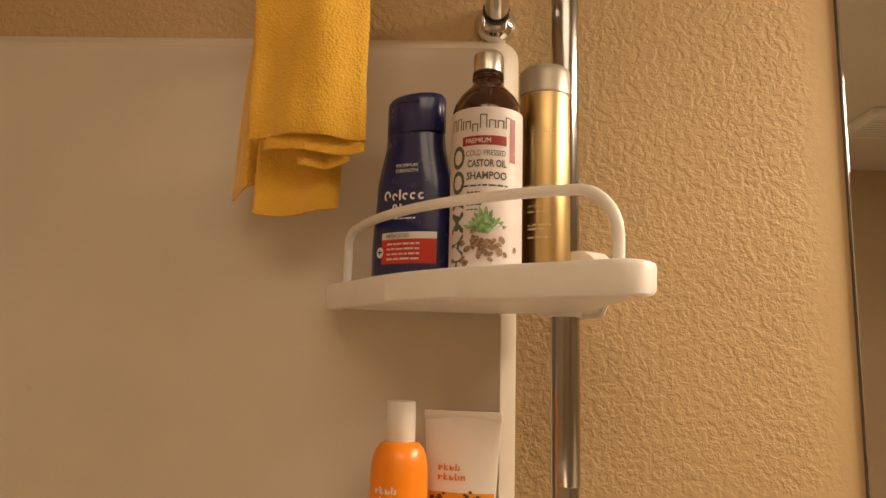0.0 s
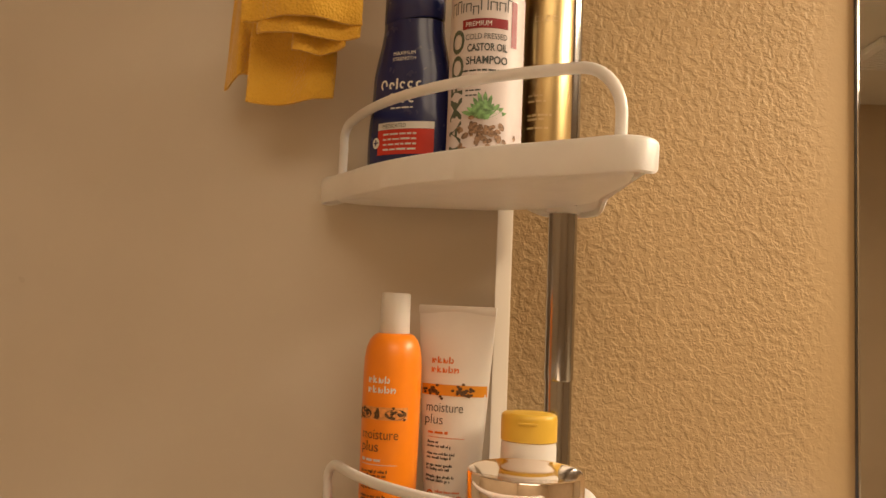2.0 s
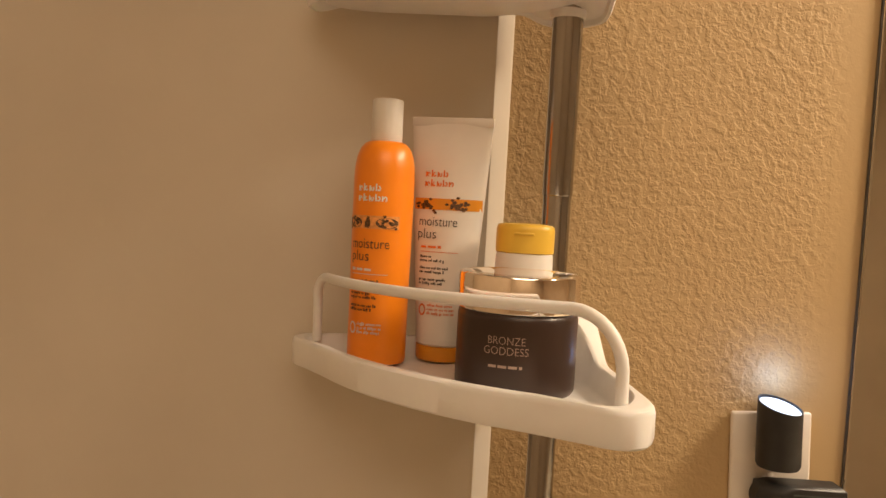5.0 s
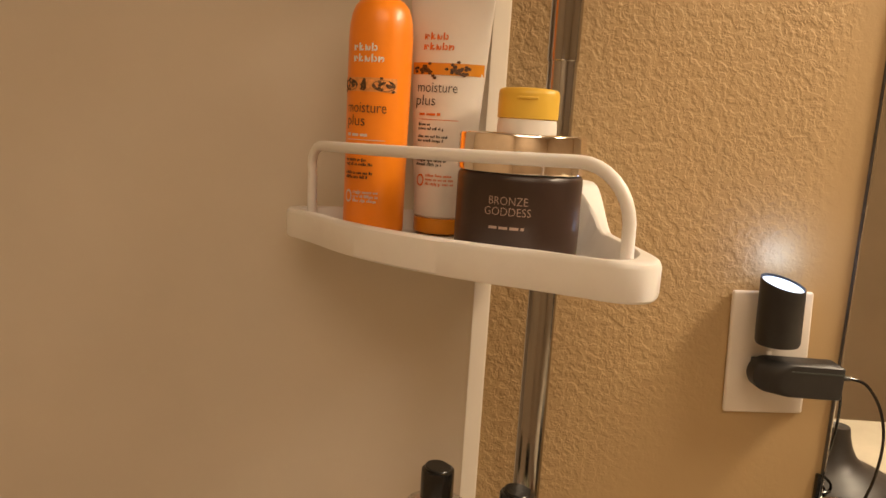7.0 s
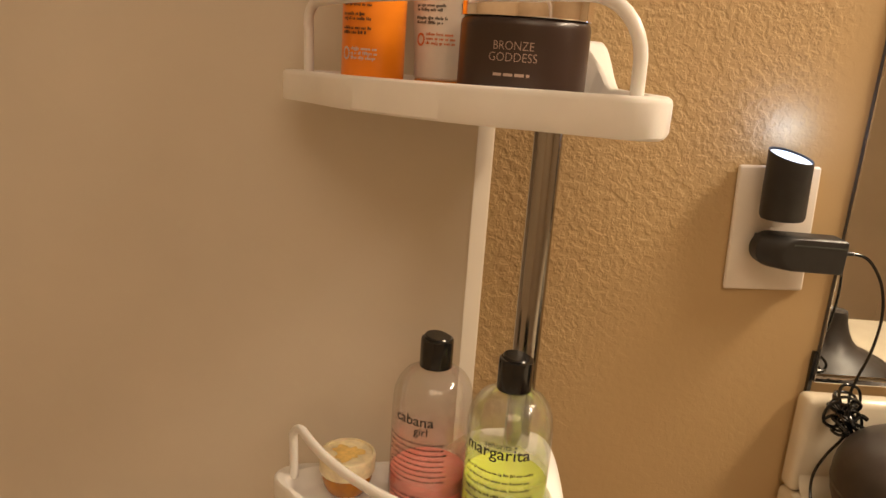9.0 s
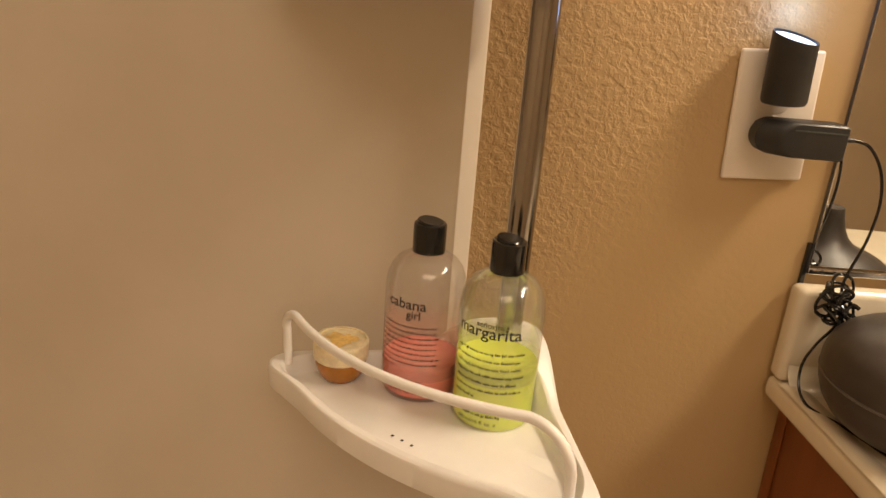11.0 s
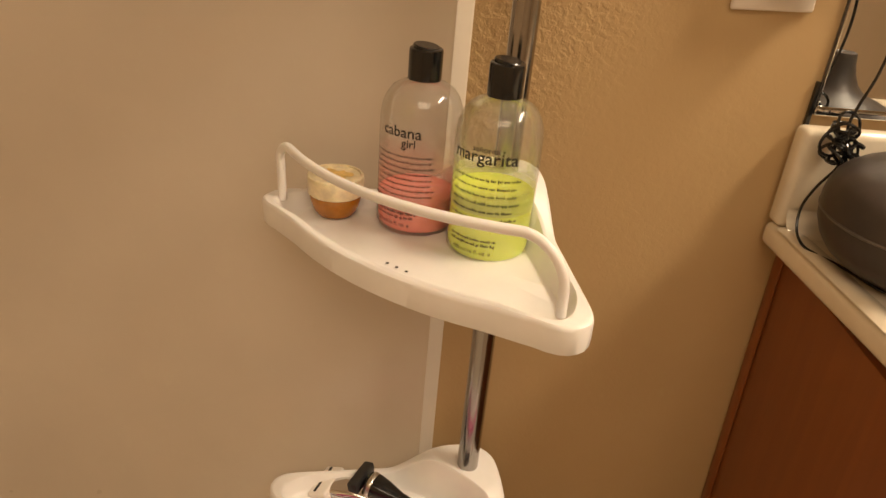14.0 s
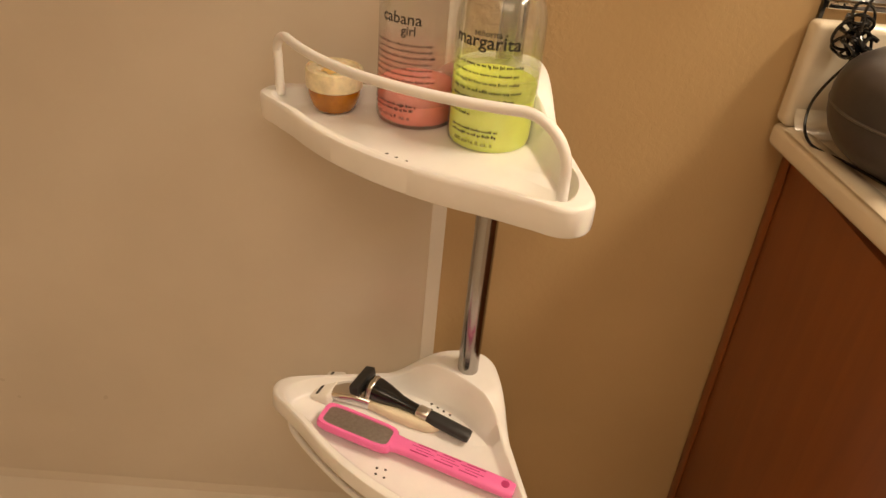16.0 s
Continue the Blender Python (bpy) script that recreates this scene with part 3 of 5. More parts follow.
def adapter():
    root = thing("power_adapter", pose(0.386, WALL_Y - 0.034, 1.0835, 0, 0.5, 0), "black plug-in power adapter with thin cord", "power adapter")
    def outline(x0, x1, half, inset, y):
        """A flat bar, round at its plug end, with slightly rounded corners at the other."""
        r, c = half - inset, 0.003
        pts = [(x0 + r - r * math.sin(a), y, r * math.cos(a)) for a in [math.pi * i / 14 for i in range(15)]]
        pts += [(x1 - inset - c + c * math.sin(a), y, -r + c - c * math.cos(a)) for a in [math.pi / 2 * i / 4 for i in range(5)]]
        return pts + [(x1 - inset - c + c * math.cos(a), y, r - c + c * math.sin(a)) for a in [math.pi / 2 * i / 4 for i in range(5)]]
    bm = bmesh.new()
    rings(bm, [outline(x0, 0.0375, 0.0158, inset, y) for x0, inset, y in ((-0.040, 0.002, 0.015), (-0.042, 0.0, 0.0125), (-0.041, 0.0, -0.001), (-0.026, 0.0, -0.0120), (-0.022, 0.0012, -0.0138), (-0.019, 0.0026, -0.0140))])
    part("body", bm, M_MATT, root)
    bm = bmesh.new()
    box(bm, (-0.034, 0.010, -0.010), (-0.012, 0.0265, 0.010), 0.002)
    part("plug", bm, M_MATT, root)
    bm = bmesh.new()
    box(bm, (-0.012, -0.01455, 0.0085), (0.0365, -0.01405, 0.0098))
    part("seam", bm, M_GREY, root)
    part("strain_relief", tube([(0.0365, 0, 0.002), (0.043, 0, 0.0022), (0.049, 0, 0.0022)], 0.0022, 10), M_MATT, root)
    w = root.matrix_world.inverted()
    run = [(0.434, 0.754, 1.0855), (0.450, 0.752, 1.081), (0.464, 0.748, 1.060), (0.470, 0.745, 1.030), (0.468, 0.745, 0.995), (0.461, 0.746, 0.965), (0.458, 0.746, 0.945),
           (0.462, 0.743, 0.925), (0.459, 0.742, 0.905), (0.447, 0.743, 0.884), (0.4375, 0.741, 0.862), (0.4345, 0.731, 0.842), (0.4365, 0.715, 0.8325), (0.446, 0.700, 0.8300), (0.458, 0.684, 0.8297), (0.468, 0.662, 0.8295), (0.480, 0.636, 0.8295), (0.505, 0.615, 0.8295), (0.54, 0.605, 0.8295)]
    part("cord", tube([w @ p for p in spline(run, 7)], 0.00145, 8), M_BLACK, root)
    rng = random.Random(5)
    # a bundle of coils gathered by a tie, and the ends that stick out below it
    for k in range(16):
        c = Vector((0.456 + rng.uniform(-0.006, 0.007), 0.744 + rng.uniform(-0.006, 0.004), 0.944 - 0.0021 * k + rng.uniform(-0.004, 0.004)))
        size = rng.uniform(0.008, 0.015)
        tilt = Euler((rng.uniform(-0.9, 0.9), rng.uniform(-0.9, 0.9), rng.uniform(0, 3.1))).to_matrix()
        pts = [c + tilt @ Vector((size * math.cos(a), 0.007 * math.sin(a) * (1 + 0.4 * math.sin(2 * a)), 0.6 * size * math.sin(a))) for a in [2 * math.pi * i / 14 for i in range(14)]]
        part("cord_loop", tube([w @ p for p in spline(pts, 3, True)], 0.0015, 7, True), M_BLACK, root)
    pts = [(0.447, 0.740, 0.945), (0.436, 0.738, 0.938), (0.433, 0.738, 0.926), (0.440, 0.738, 0.918), (0.455, 0.739, 0.917)]
    part("cord_loop", tube([w @ Vector(p) for p in spline(pts, 6)], 0.0015, 8), M_BLACK, root)
    for x1, z1 in ((0.478, 0.915), (0.476, 0.902), (0.470, 0.893), (0.466, 0.890)):
        pts = [(0.458, 0.740, 0.922), (0.5 * (0.460 + x1), 0.737, 0.5 * (0.926 + z1)), (x1, 0.738, z1)]
        part("cord_end", tube([w @ Vector(p) for p in spline(pts, 5)], 0.0015, 8), M_BLACK, root)
    part("twist_tie", tube([w @ Vector(p) for p in spline([(0.452, 0.737, 0.930), (0.460, 0.735, 0.926), (0.467, 0.737, 0.931), (0.474, 0.736, 0.928)], 5)], 0.0022, 8), M_BLACK, root)


adapter()


def diffuser():
    root = thing("aroma_diffuser", pose(0.5130, 0.672, 0.8278), "dark brownish grey domed aroma diffuser with a slim flared neck", "diffuser")
    part("base", lathe([(0.038, 0.0), (0.042, 0.0008), (0.047, 0.0042), (0.060, 0.0100), (0.072, 0.0190), (0.080, 0.030), (0.0852, 0.043), (0.0868, 0.0525), (0.0862, 0.0545)], 72), M_DUSK, root)
    part("seam", lathe([(0.0864, 0.0538), (0.0877, 0.0548), (0.0877, 0.0560), (0.0866, 0.0568)], 72), M_THIN, root, "thin paler seam")
    part("cover", lathe([(0.0862, 0.0560), (0.0872, 0.0572), (0.0873, 0.066), (0.0858, 0.075), (0.0822, 0.084), (0.0760, 0.0915), (0.0660, 0.0985), (0.0535, 0.1045), (0.0405, 0.1095), (0.0305, 0.1150), (0.0232, 0.1225),
                         (0.0178, 0.1330), (0.0145, 0.1440), (0.0128, 0.1545), (0.0122, 0.1560), (0.0102, 0.1545)], 72), M_DUSK, root)


diffuser()

# ---------------------------------------------------------------- corner caddy
POLE = Vector((0.1395, 0.722))
FOOT_U, FOOT_W, TIP_R = 0.138, 0.156, 0.0225
MID_U = 0.100
SIDES = 192


def hull_of(points):
    pts = sorted(set(points))

    def half(ps):
        out = []
        for p in ps:
            while len(out) >= 2 and (out[-1][0] - out[-2][0]) * (p[1] - out[-2][1]) - (out[-1][1] - out[-2][1]) * (p[0] - out[-2][0]) <= 0:
                out.pop()
            out.append(p)
        return out
    a, b = half(pts), half(pts[::-1])
    return a[:-1] + b[:-1]


def circle(u, w, r, n=48):
    return [(u + r * math.cos(2 * math.pi * i / n), w + r * math.sin(2 * math.pi * i / n)) for i in range(n)]


def shelf_radii():
    """How far the tray's outline and the edge of its recess lie from the middle, all round."""
    hull = hull_of(circle(0, 0, 0.0345) + circle(FOOT_U, FOOT_W, TIP_R) + circle(FOOT_U, -FOOT_W, TIP_R))
    arc_r, arc_u = 0.345, 0.185 - 0.345
    rec_r, rec_u = 0.168, 0.189
    outer, recess = [], []
    for i in range(SIDES):
        a = 2 * math.pi * i / SIDES
        du, dw = math.cos(a), math.sin(a)
        best = 0.0
        for (u1, w1), (u2, w2) in zip(hull, hull[1:] + hull[:1]):
            eu, ew = u2 - u1, w2 - w1
            den = du * ew - dw * eu
            if abs(den) < 1e-12:
                continue
            t = ((u1 - MID_U) * ew - w1 * eu) / den
            s = ((u1 - MID_U) * dw - w1 * du) / den
            if t > 0 and -1e-6 <= s <= 1 + 1e-6:
                best = max(best, t)
        k = MID_U - arc_u
        t = -k * du + math.sqrt(max(0, (k * du) ** 2 - k * k + arc_r ** 2))
        if du > 0 and t > best:
            best += (t - best) * smooth01((0.152 - abs(t * dw)) / 0.045)
        k = MID_U - rec_u
        t = -k * du + math.sqrt(max(0, (k * du) ** 2 - k * k + rec_r ** 2))
        outer.append(best)
        recess.append(min(best - 0.012, t))
    for _ in range(2):
        outer = [(outer[i - 1] + 2 * outer[i] + outer[(i + 1) % SIDES]) / 4 for i in range(SIDES)]
    for _ in range(16):
        # the bow of the front runs into the tips without a corner
        w = [outer[i] * math.sin(2 * math.pi * i / SIDES) for i in range(SIDES)]
        outer = [(outer[i - 1] + 2 * outer[i] + outer[(i + 1) % SIDES]) / 4 if math.cos(2 * math.pi * i / SIDES) > 0 and abs(w[i]) < 0.146 else outer[i] for i in range(SIDES)]
    for _ in range(6):
        recess = [(recess[i - 1] + 2 * recess[i] + recess[(i + 1) % SIDES]) / 4 for i in range(SIDES)]
    return outer, recess


OUTER, RECESS = shelf_radii()


def tray():
    """The white moulded tray; its back corner rises to a hub round the pole."""
    def lift(u, w):
        d = math.hypot(u, w)
        return 0.034 * smooth01((0.098 - d) / 0.062)

    def at(i, r, z, share):
        a = 2 * math.pi * i / SIDES
        u, w = MID_U + r * math.cos(a), r * math.sin(a)
        return (u, w, z + share * lift(u, w))
    loops = []
    def skirt(i):
        """How far the rim hangs down: deep in front, at the tips and round the pole, thin along the walls."""
        a = 2 * math.pi * i / SIDES
        u, w = MID_U + OUTER[i] * math.cos(a), OUTER[i] * math.sin(a)
        return 0.0145 + 0.0093 * max(smooth01((u - FOOT_U + 0.030) / 0.034), smooth01((0.052 - math.hypot(u, w)) / 0.018))
    # underneath, the recess shows as a cup that stands down from a thin flange
    for share, inset, z in ((0.05, 0.0, -0.0226), (0.6, 0.0, -0.0226), (1.0, -0.0080, -0.0222), (1.0, -0.0045, -0.0205), (1.0, 0.0010, -0.0125)):
        loops.append([at(i, min(RECESS[i] * share + inset, OUTER[i] - 0.0085), z, 0) for i in range(SIDES)])
    for inset, z in ((0.0070, 0.0048), (0.0048, 0.0006), (0.0018, 0.0), (0.0004, 0.0016)):
        loops.append([at(i, OUTER[i] - inset, z - skirt(i), 0) for i in range(SIDES)])
    loops.append([at(i, OUTER[i], -0.0040, 1) for i in range(SIDES)])
    loops.append([at(i, OUTER[i] - 0.0010, -0.0014, 1) for i in range(SIDES)])
    loops.append([at(i, OUTER[i] - 0.0034, 0.0, 1) for i in range(SIDES)])
    for k in (0.2, 0.4, 0.6, 0.8):
        loops.append([at(i, (OUTER[i] - 0.0034) * (1 - k) + (RECESS[i] + 0.003) * k, 0.0, 1) for i in range(SIDES)])
    loops.append([at(i, RECESS[i] + 0.003, 0.0, 1) for i in range(SIDES)])
    loops.append([at(i, RECESS[i] + 0.0008, -0.0016, 0.97) for i in range(SIDES)])
    loops.append([at(i, RECESS[i] - 0.0055, -0.0145, 0.10) for i in range(SIDES)])
    loops.append([at(i, RECESS[i] - 0.0100, -0.0172, 0) for i in range(SIDES)])
    loops.append([at(i, RECESS[i] * 0.6, -0.0177, 0) for i in range(SIDES)])
    loops.append([at(i, RECESS[i] * 0.05, -0.0177, 0) for i in range(SIDES)])
    bm = bmesh.new()
    rings(bm, loops)
    return bm


FLOOR = -0.0175


def rail_line(sign=1.0, height=0.054, near=0.034, far=0.021, bow=0.028, shift=-0.004):
    """The bar over a tray's open side; it bends tightly at one end and widely at the other."""
    def leg(bend, side):
        pts = [(FOOT_U, side * FOOT_W, -0.004 * sign)]
        for i in range(9):
            a = math.pi / 2 * i / 8
            pts.append((FOOT_U + 0.006 * i / 8, side * (FOOT_W - bend * (1 - math.cos(a))), sign * (height - bend + bend * math.sin(a))))
        return pts
    start, end = -FOOT_W + far, FOOT_W - near
    pts = leg(far, -1)
    for i in range(1, 16):
        q = i / 16
        pts.append((FOOT_U + 0.006 + bow * 4 * q * (1 - q), start + (end - start) * q, sign * height))
    return [(u, w + shift, z) for u, w, z in pts + leg(near, 1)[::-1]]


def drain_holes(bm, centres):
    for u, w in centres:
        ring_ = [bm.verts.new((u + 0.0016 * math.cos(2 * math.pi * i / 10), w + 0.0016 * math.sin(2 * math.pi * i / 10), FLOOR + (0.0012 if u < 0.1 else 0.0008))) for i in range(10)]
        bm.faces.new(ring_)


def corner_caddy():
    root = thing("corner_caddy", pose(POLE.x, POLE.y, 0), "four-tier white plastic corner caddy on a stainless tension pole", "shower caddy")
    part("lower_pole", lathe([(0.0118, 0.004), (0.0124, 0.006), (0.0124, 1.352), (0.0120, 1.354)], 32), M_STEEL, root, "brushed stainless steel pole")
    part("upper_pole", lathe([(0.0128, 1.3525), (0.0133, 1.3535), (0.0133, 2.40), (0.0128, 2.401)], 32), M_STEEL, root, "brushed stainless steel pole")
    part("foot", lathe([(0.026, 0.0), (0.027, 0.004), (0.020, 0.014), (0.0150, 0.020), (0.0134, 0.034)], 32), M_WHITE, root)
    part("ceiling_pad", lathe([(0.0142, 2.385), (0.020, 2.402), (0.027, 2.414), (0.026, 2.4195)], 32), M_WHITE, root)
    for z, turn, tilt, sign, wide, shift in ((1.529, -135.5, -1.0, 1, 1.0, -0.0035), (1.2210, -132.5, 1.5, 1, 0.978, 0.001), (0.8495, -128.5, 3.0, 1, 0.992, -0.003), (0.4730, -122.5, -3.4, -1, 1.0, 0.0)):
        shelf = part("shelf", tray(), M_WHITE, root)
        shelf.matrix_local = pose(0, 0, z, 0, 0, turn) @ pose(0, 0, 0, tilt) @ Matrix.Diagonal((1, wide, 1, 1))
        if sign > 0:
            part("rail", tube(rail_line(shift=shift), 0.0042, 14), M_WHITE, shelf)
        else:
            low = rail_line(-1.0, 0.046, 0.02, 0.02, 0.02, 0.0)
            part("rail", tube([(u, w, zz - 0.022) for u, w, zz in low], 0.0036, 14), M_WHITE, shelf, "white bar slung under the tray")
        part("collar", lathe([(0.0140, -0.0242), (0.0152, -0.0238), (0.0156, -0.0170)], 32), M_WHITE, shelf)
        bm = bmesh.new()
        if sign > 0:
            drain_holes(bm, [(0.147, w) for w in (-0.012, -0.001, 0.010)])
        else:
            drain_holes(bm, [(0.034, w) for w in (-0.024, -0.015, -0.006, 0.003)] + [(0.0415, w) for w in (-0.019, -0.010, -0.001)] + [(0.151, -0.016), (0.147, -0.007), (0.158, -0.012), (0.156, -0.002)])
        tagged(part("drain_holes", bm, M_HOLE, shelf, "small drain holes", recalc=False), kind="stuff")
    return root


corner_caddy()
Z1, Z2, Z3, Z4 = 1.529 + FLOOR, 1.2210 + FLOOR, 0.8485 + FLOOR, 0.4710 + FLOOR

# ---------------------------------------------------------------- towel
def towel():
    root = thing("hand_towel", pose(0, 0, 0), "mustard yellow terry hand towel hanging in folds", "towel")
    def fold(name, x0, x1, y0, y1, z0, z1, thick, seed, ragged=0.004, bulge=0.006, x0b=None, x1b=None, roll=0.0):
        """A hanging layer: bottom at z0, from x0 to x1 there and x0b to x1b at its top."""
        x0b = x0 if x0b is None else x0b
        x1b = x1 if x1b is None else x1b
        nx, nz = 34, 70
        bm = bmesh.new()
        front, back = [], []
        for j in range(nz + 1):
            v = j / nz
            rf, rb = [], []
            for i in range(nx + 1):
                u = i / nx
                xa, xb = x0 + (x0b - x0) * v, x1 + (x1b - x1) * v
                z = z0 + (z1 - z0) * v + ragged * (1 - v) * math.sin(4.2 * u + seed) + 0.006 * (1 - v) * (u - 0.5)
                x = xa + (xb - xa) * u + 0.003 * noise.noise((seed, v * 5, u * 2))
                y = y0 + (y1 - y0) * u + bulge * math.sin(math.pi * 2.3 * u + seed * 1.7) * (1 - 0.4 * v) + 0.004 * noise.noise((u * 4, v * 6, seed))
                if roll and v < 0.10:
                    y += roll * (1 - v / 0.10) ** 2
                edge = min(1.0, min(u, 1 - u) * nx / 2.2, (v * nz + 0.3) / 2.2)
                th = thick * math.sqrt(max(0.02, edge * (2 - edge)))
                f = 0.00025 * noise.noise((x * 300, z * 300, seed))
                rf.append(bm.verts.new((x, y - th / 2 + f, z)))
                rb.append(bm.verts.new((x, y + th / 2, z)))
            front.append(rf)
            back.append(rb)
        for grid in (front, back):
            for a, b in zip(grid, grid[1:]):
                for i in range(nx):
                    bm.faces.new((a[i], a[i + 1], b[i + 1], b[i]))
        for j in range(nz):
            for i in (0, nx):
                bm.faces.new((front[j][i], front[j + 1][i], back[j + 1][i], back[j][i]))
        for i in range(nx):
            for j in (0, nz):
                bm.faces.new((front[j][i], front[j][i + 1], back[j][i + 1], back[j][i]))
        part(name, bm, M_TOWEL, root)
    fold("front_fold", -0.150, -0.045, 0.640, 0.642, 1.652, 1.985, 0.007, 0.4, 0.003, 0.0075, x0b=-0.150, x1b=-0.050, roll=0.004)
    fold("inner_fold", -0.136, -0.047, 0.652, 0.654, 1.642, 1.985, 0.007, 1.3, 0.004, 0.004, x1b=-0.055)
    fold("small_fold", -0.108, -0.060, 0.663, 0.664, 1.632, 1.985, 0.006, 2.2, 0.003, 0.003)
    fold("back_fold", -0.153, -0.075, 0.690, 0.692, 1.594, 1.985, 0.007, 3.1, 0.002, 0.005, x0b=-0.140, x1b=-0.060)
    fold("side_fold", -0.184, -0.148, 0.715, 0.700, 1.618, 1.985, 0.007, 4.6, 0.004, 0.006, x0b=-0.166, x1b=-0.135)
    # the part that lies over the arm
    bm = bmesh.new()
    loops = []
    for i in range(13):
        a = math.pi * i / 12
        y, z = 0.672 - 0.036 * math.cos(a), 1.980 + 0.034 * math.sin(a)
        loops.append((y, z))
    rows = [[bm.verts.new((x, y, z)) for y, z in loops] for x in (-0.150, -0.12, -0.09, -0.055)]
    for a, b in zip(rows, rows[1:]):
        for i in range(12):
            bm.faces.new((a[i], a[i + 1], b[i + 1], b[i]))
    bmesh.ops.solidify(bm, geom=bm.faces[:], thickness=0.006)
    part("top_fold", bm, M_TOWEL, root)
    arm = thing("shower_pipe", pose(-0.185, WALL_Y, 2.000), "plain chrome shower arm that carries the towel", "shower arm")
    part("arm", tube(spline([(0, 0.0, 0), (0, -0.06, 0.0), (0.03, -0.115, -0.002), (0.10, -0.118, -0.004), (0.16, -0.116, -0.006)], 8), 0.0095, 16), M_CHROME, arm)
    esc = lathe([(0.028, 0.0), (0.027, 0.005), (0.012, 0.010)], 32)
    bmesh.ops.rotate(esc, verts=esc.verts, cent=(0, 0, 0), matrix=Matrix.Rotation(radians(90), 3, "X"))
    part("escutcheon", esc, M_CHROME, arm)


towel()

# ---------------------------------------------------------------- bottles of the top shelf
def interp(table):
    def f(z):
        for (z0, a), (z1, b) in zip(table, table[1:]):
            if z <= z1:
                return a + (b - a) * smooth01((z - z0) / (z1 - z0)) if z > z0 else a
        return table[-1][1]
    return f


def navy_bottle():
    root = thing("shampoo_bottle", pose(-0.0035, 0.688, Z1, 0, 0, -20), "navy blue oval shampoo bottle with flip cap and red label band", "bottle")
    width = interp([(0.0, 0.0395), (0.045, 0.0402), (0.10, 0.0370), (0.155, 0.0285), (0.168, 0.0278), (0.2, 0.0278)])
    depth = interp([(0.0, 0.0195), (0.06, 0.0200), (0.11, 0.0190), (0.155, 0.0180), (0.2, 0.0180)])
    hs = [0.0008, 0.003] + [0.006 + 0.149 * i / 22 for i in range(23)]
    n = 64
    loops = []
    for k, z in enumerate(hs):
        q = (0.90, 0.97)[k] if k < 2 else 1.0
        loops.append([(q * width(z) * math.cos(a), q * depth(z) * math.sin(a), z) for a in [2 * math.pi * i / n for i in range(n)]])
    bm = bmesh.new()
    rings(bm, loops)
    part("body", bm, M_NAVY, root)
    bm = bmesh.new()
    cap = [(1.0, 0.1555), (1.04, 0.157), (1.04, 0.186), (1.02, 0.1895), (0.95, 0.1920), (0.75, 0.1935)]
    rings(bm, [[(q * 0.0275 * math.cos(a), q * 0.0182 * math.sin(a), z + 0.002 * math.cos(a)) for a in [2 * math.pi * i / n for i in range(n)]] for q, z in cap])
    part("flip_cap", bm, M_NAVY, root)
    bm = bmesh.new()
    box(bm, (-0.010, -0.0200, 0.1835), (0.010, -0.0180, 0.1860), 0.0006)
    part("thumb_lip", bm, M_NAVY, root)
    wrap = on_front(width, depth)
    rng = random.Random(11)
    base_wrap = wrap

    def wrap(x, z, lift):
        return base_wrap(x * 1.05, z + 0.012 - 0.004 * smooth01((z - 0.09) / 0.02), lift)
    bm = bmesh.new()
    rect(bm, wrap, -0.022, 0.0215, 0.028, 0.0435, 0.0004)
    part("red_band", bm, M_RED, root, "red label band", recalc=False)
    bm = bmesh.new()
    rect(bm, wrap, -0.022, 0.0437, 0.028, 0.0500, 0.0004)
    part("white_band", bm, M_WPRINT, root, "white label band", recalc=False)
    bm = bmesh.new()
    lettering(bm, wrap, "MEDICATED", -0.006, 0.0450, 0.0048, 0.022, lift=0.0009)
    part("lettering", bm, M_GREY, root, recalc=False)
    bm = bmesh.new()
    lettering(bm, wrap, "MAXIMUM", 0.0, 0.1140, 0.0048, 0.020)
    lettering(bm, wrap, "STRENGTH", 0.0, 0.1090, 0.0048, 0.021)
    part("lettering", bm, M_WPRINT, root, recalc=False)
    # the maker's mark, as plain bars and open rings in two lines
    bm = bmesh.new()
    for x0, x1, z0, z1 in ((-0.0215, -0.0145, 0.0795, 0.0890), (-0.013, -0.0075, 0.0795, 0.0862), (-0.0062, -0.0042, 0.0795, 0.0892), (-0.0028, 0.0028, 0.0795, 0.0862), (0.0042, 0.0100, 0.0795, 0.0862), (0.0114, 0.0172, 0.0795, 0.0862),
                           (-0.0125, -0.0068, 0.0665, 0.0762), (-0.0052, -0.0032, 0.0665, 0.0762), (-0.0016, 0.0042, 0.0665, 0.0732), (0.0056, 0.0118, 0.0665, 0.0732)):
        if x1 - x0 < 0.003:
            rect(bm, wrap, x0, z0, x1, z1, 0.0006)
        else:
            hoop(bm, wrap, x0, z0, x1, z1, 0.0017, share=0.8, start=0.5 + 40 * x0)
    part("maker_mark", bm, M_WPRINT, root, recalc=False)
    bm = bmesh.new()
    for z in (0.0405, 0.0360, 0.0315, 0.0270):
        bars(bm, wrap, -0.016, 0.022, z - 0.002, 0.0022, rng, 0.8, 0.0009)
    bars(bm, wrap, -0.010, 0.010, 0.0618, 0.0020, rng)
    bars(bm, wrap, -0.012, 0.006, 0.0095, 0.0030, rng)
    rect(bm, wrap, 0.014, 0.0080, 0.0205, 0.0150)
    blob(bm, wrap, -0.0235, 0.0325, 0.0038, 0.0050, 0.0010, 14)
    small(root, bm, M_WPRINT)
    bm = bmesh.new()
    rect(bm, wrap, -0.0260, 0.0320, -0.0210, 0.0332, 0.0014)
    rect(bm, wrap, -0.0241, 0.0300, -0.0229, 0.0352, 0.0015)
    part("cross_mark", bm, M_NAVY, root, recalc=False)


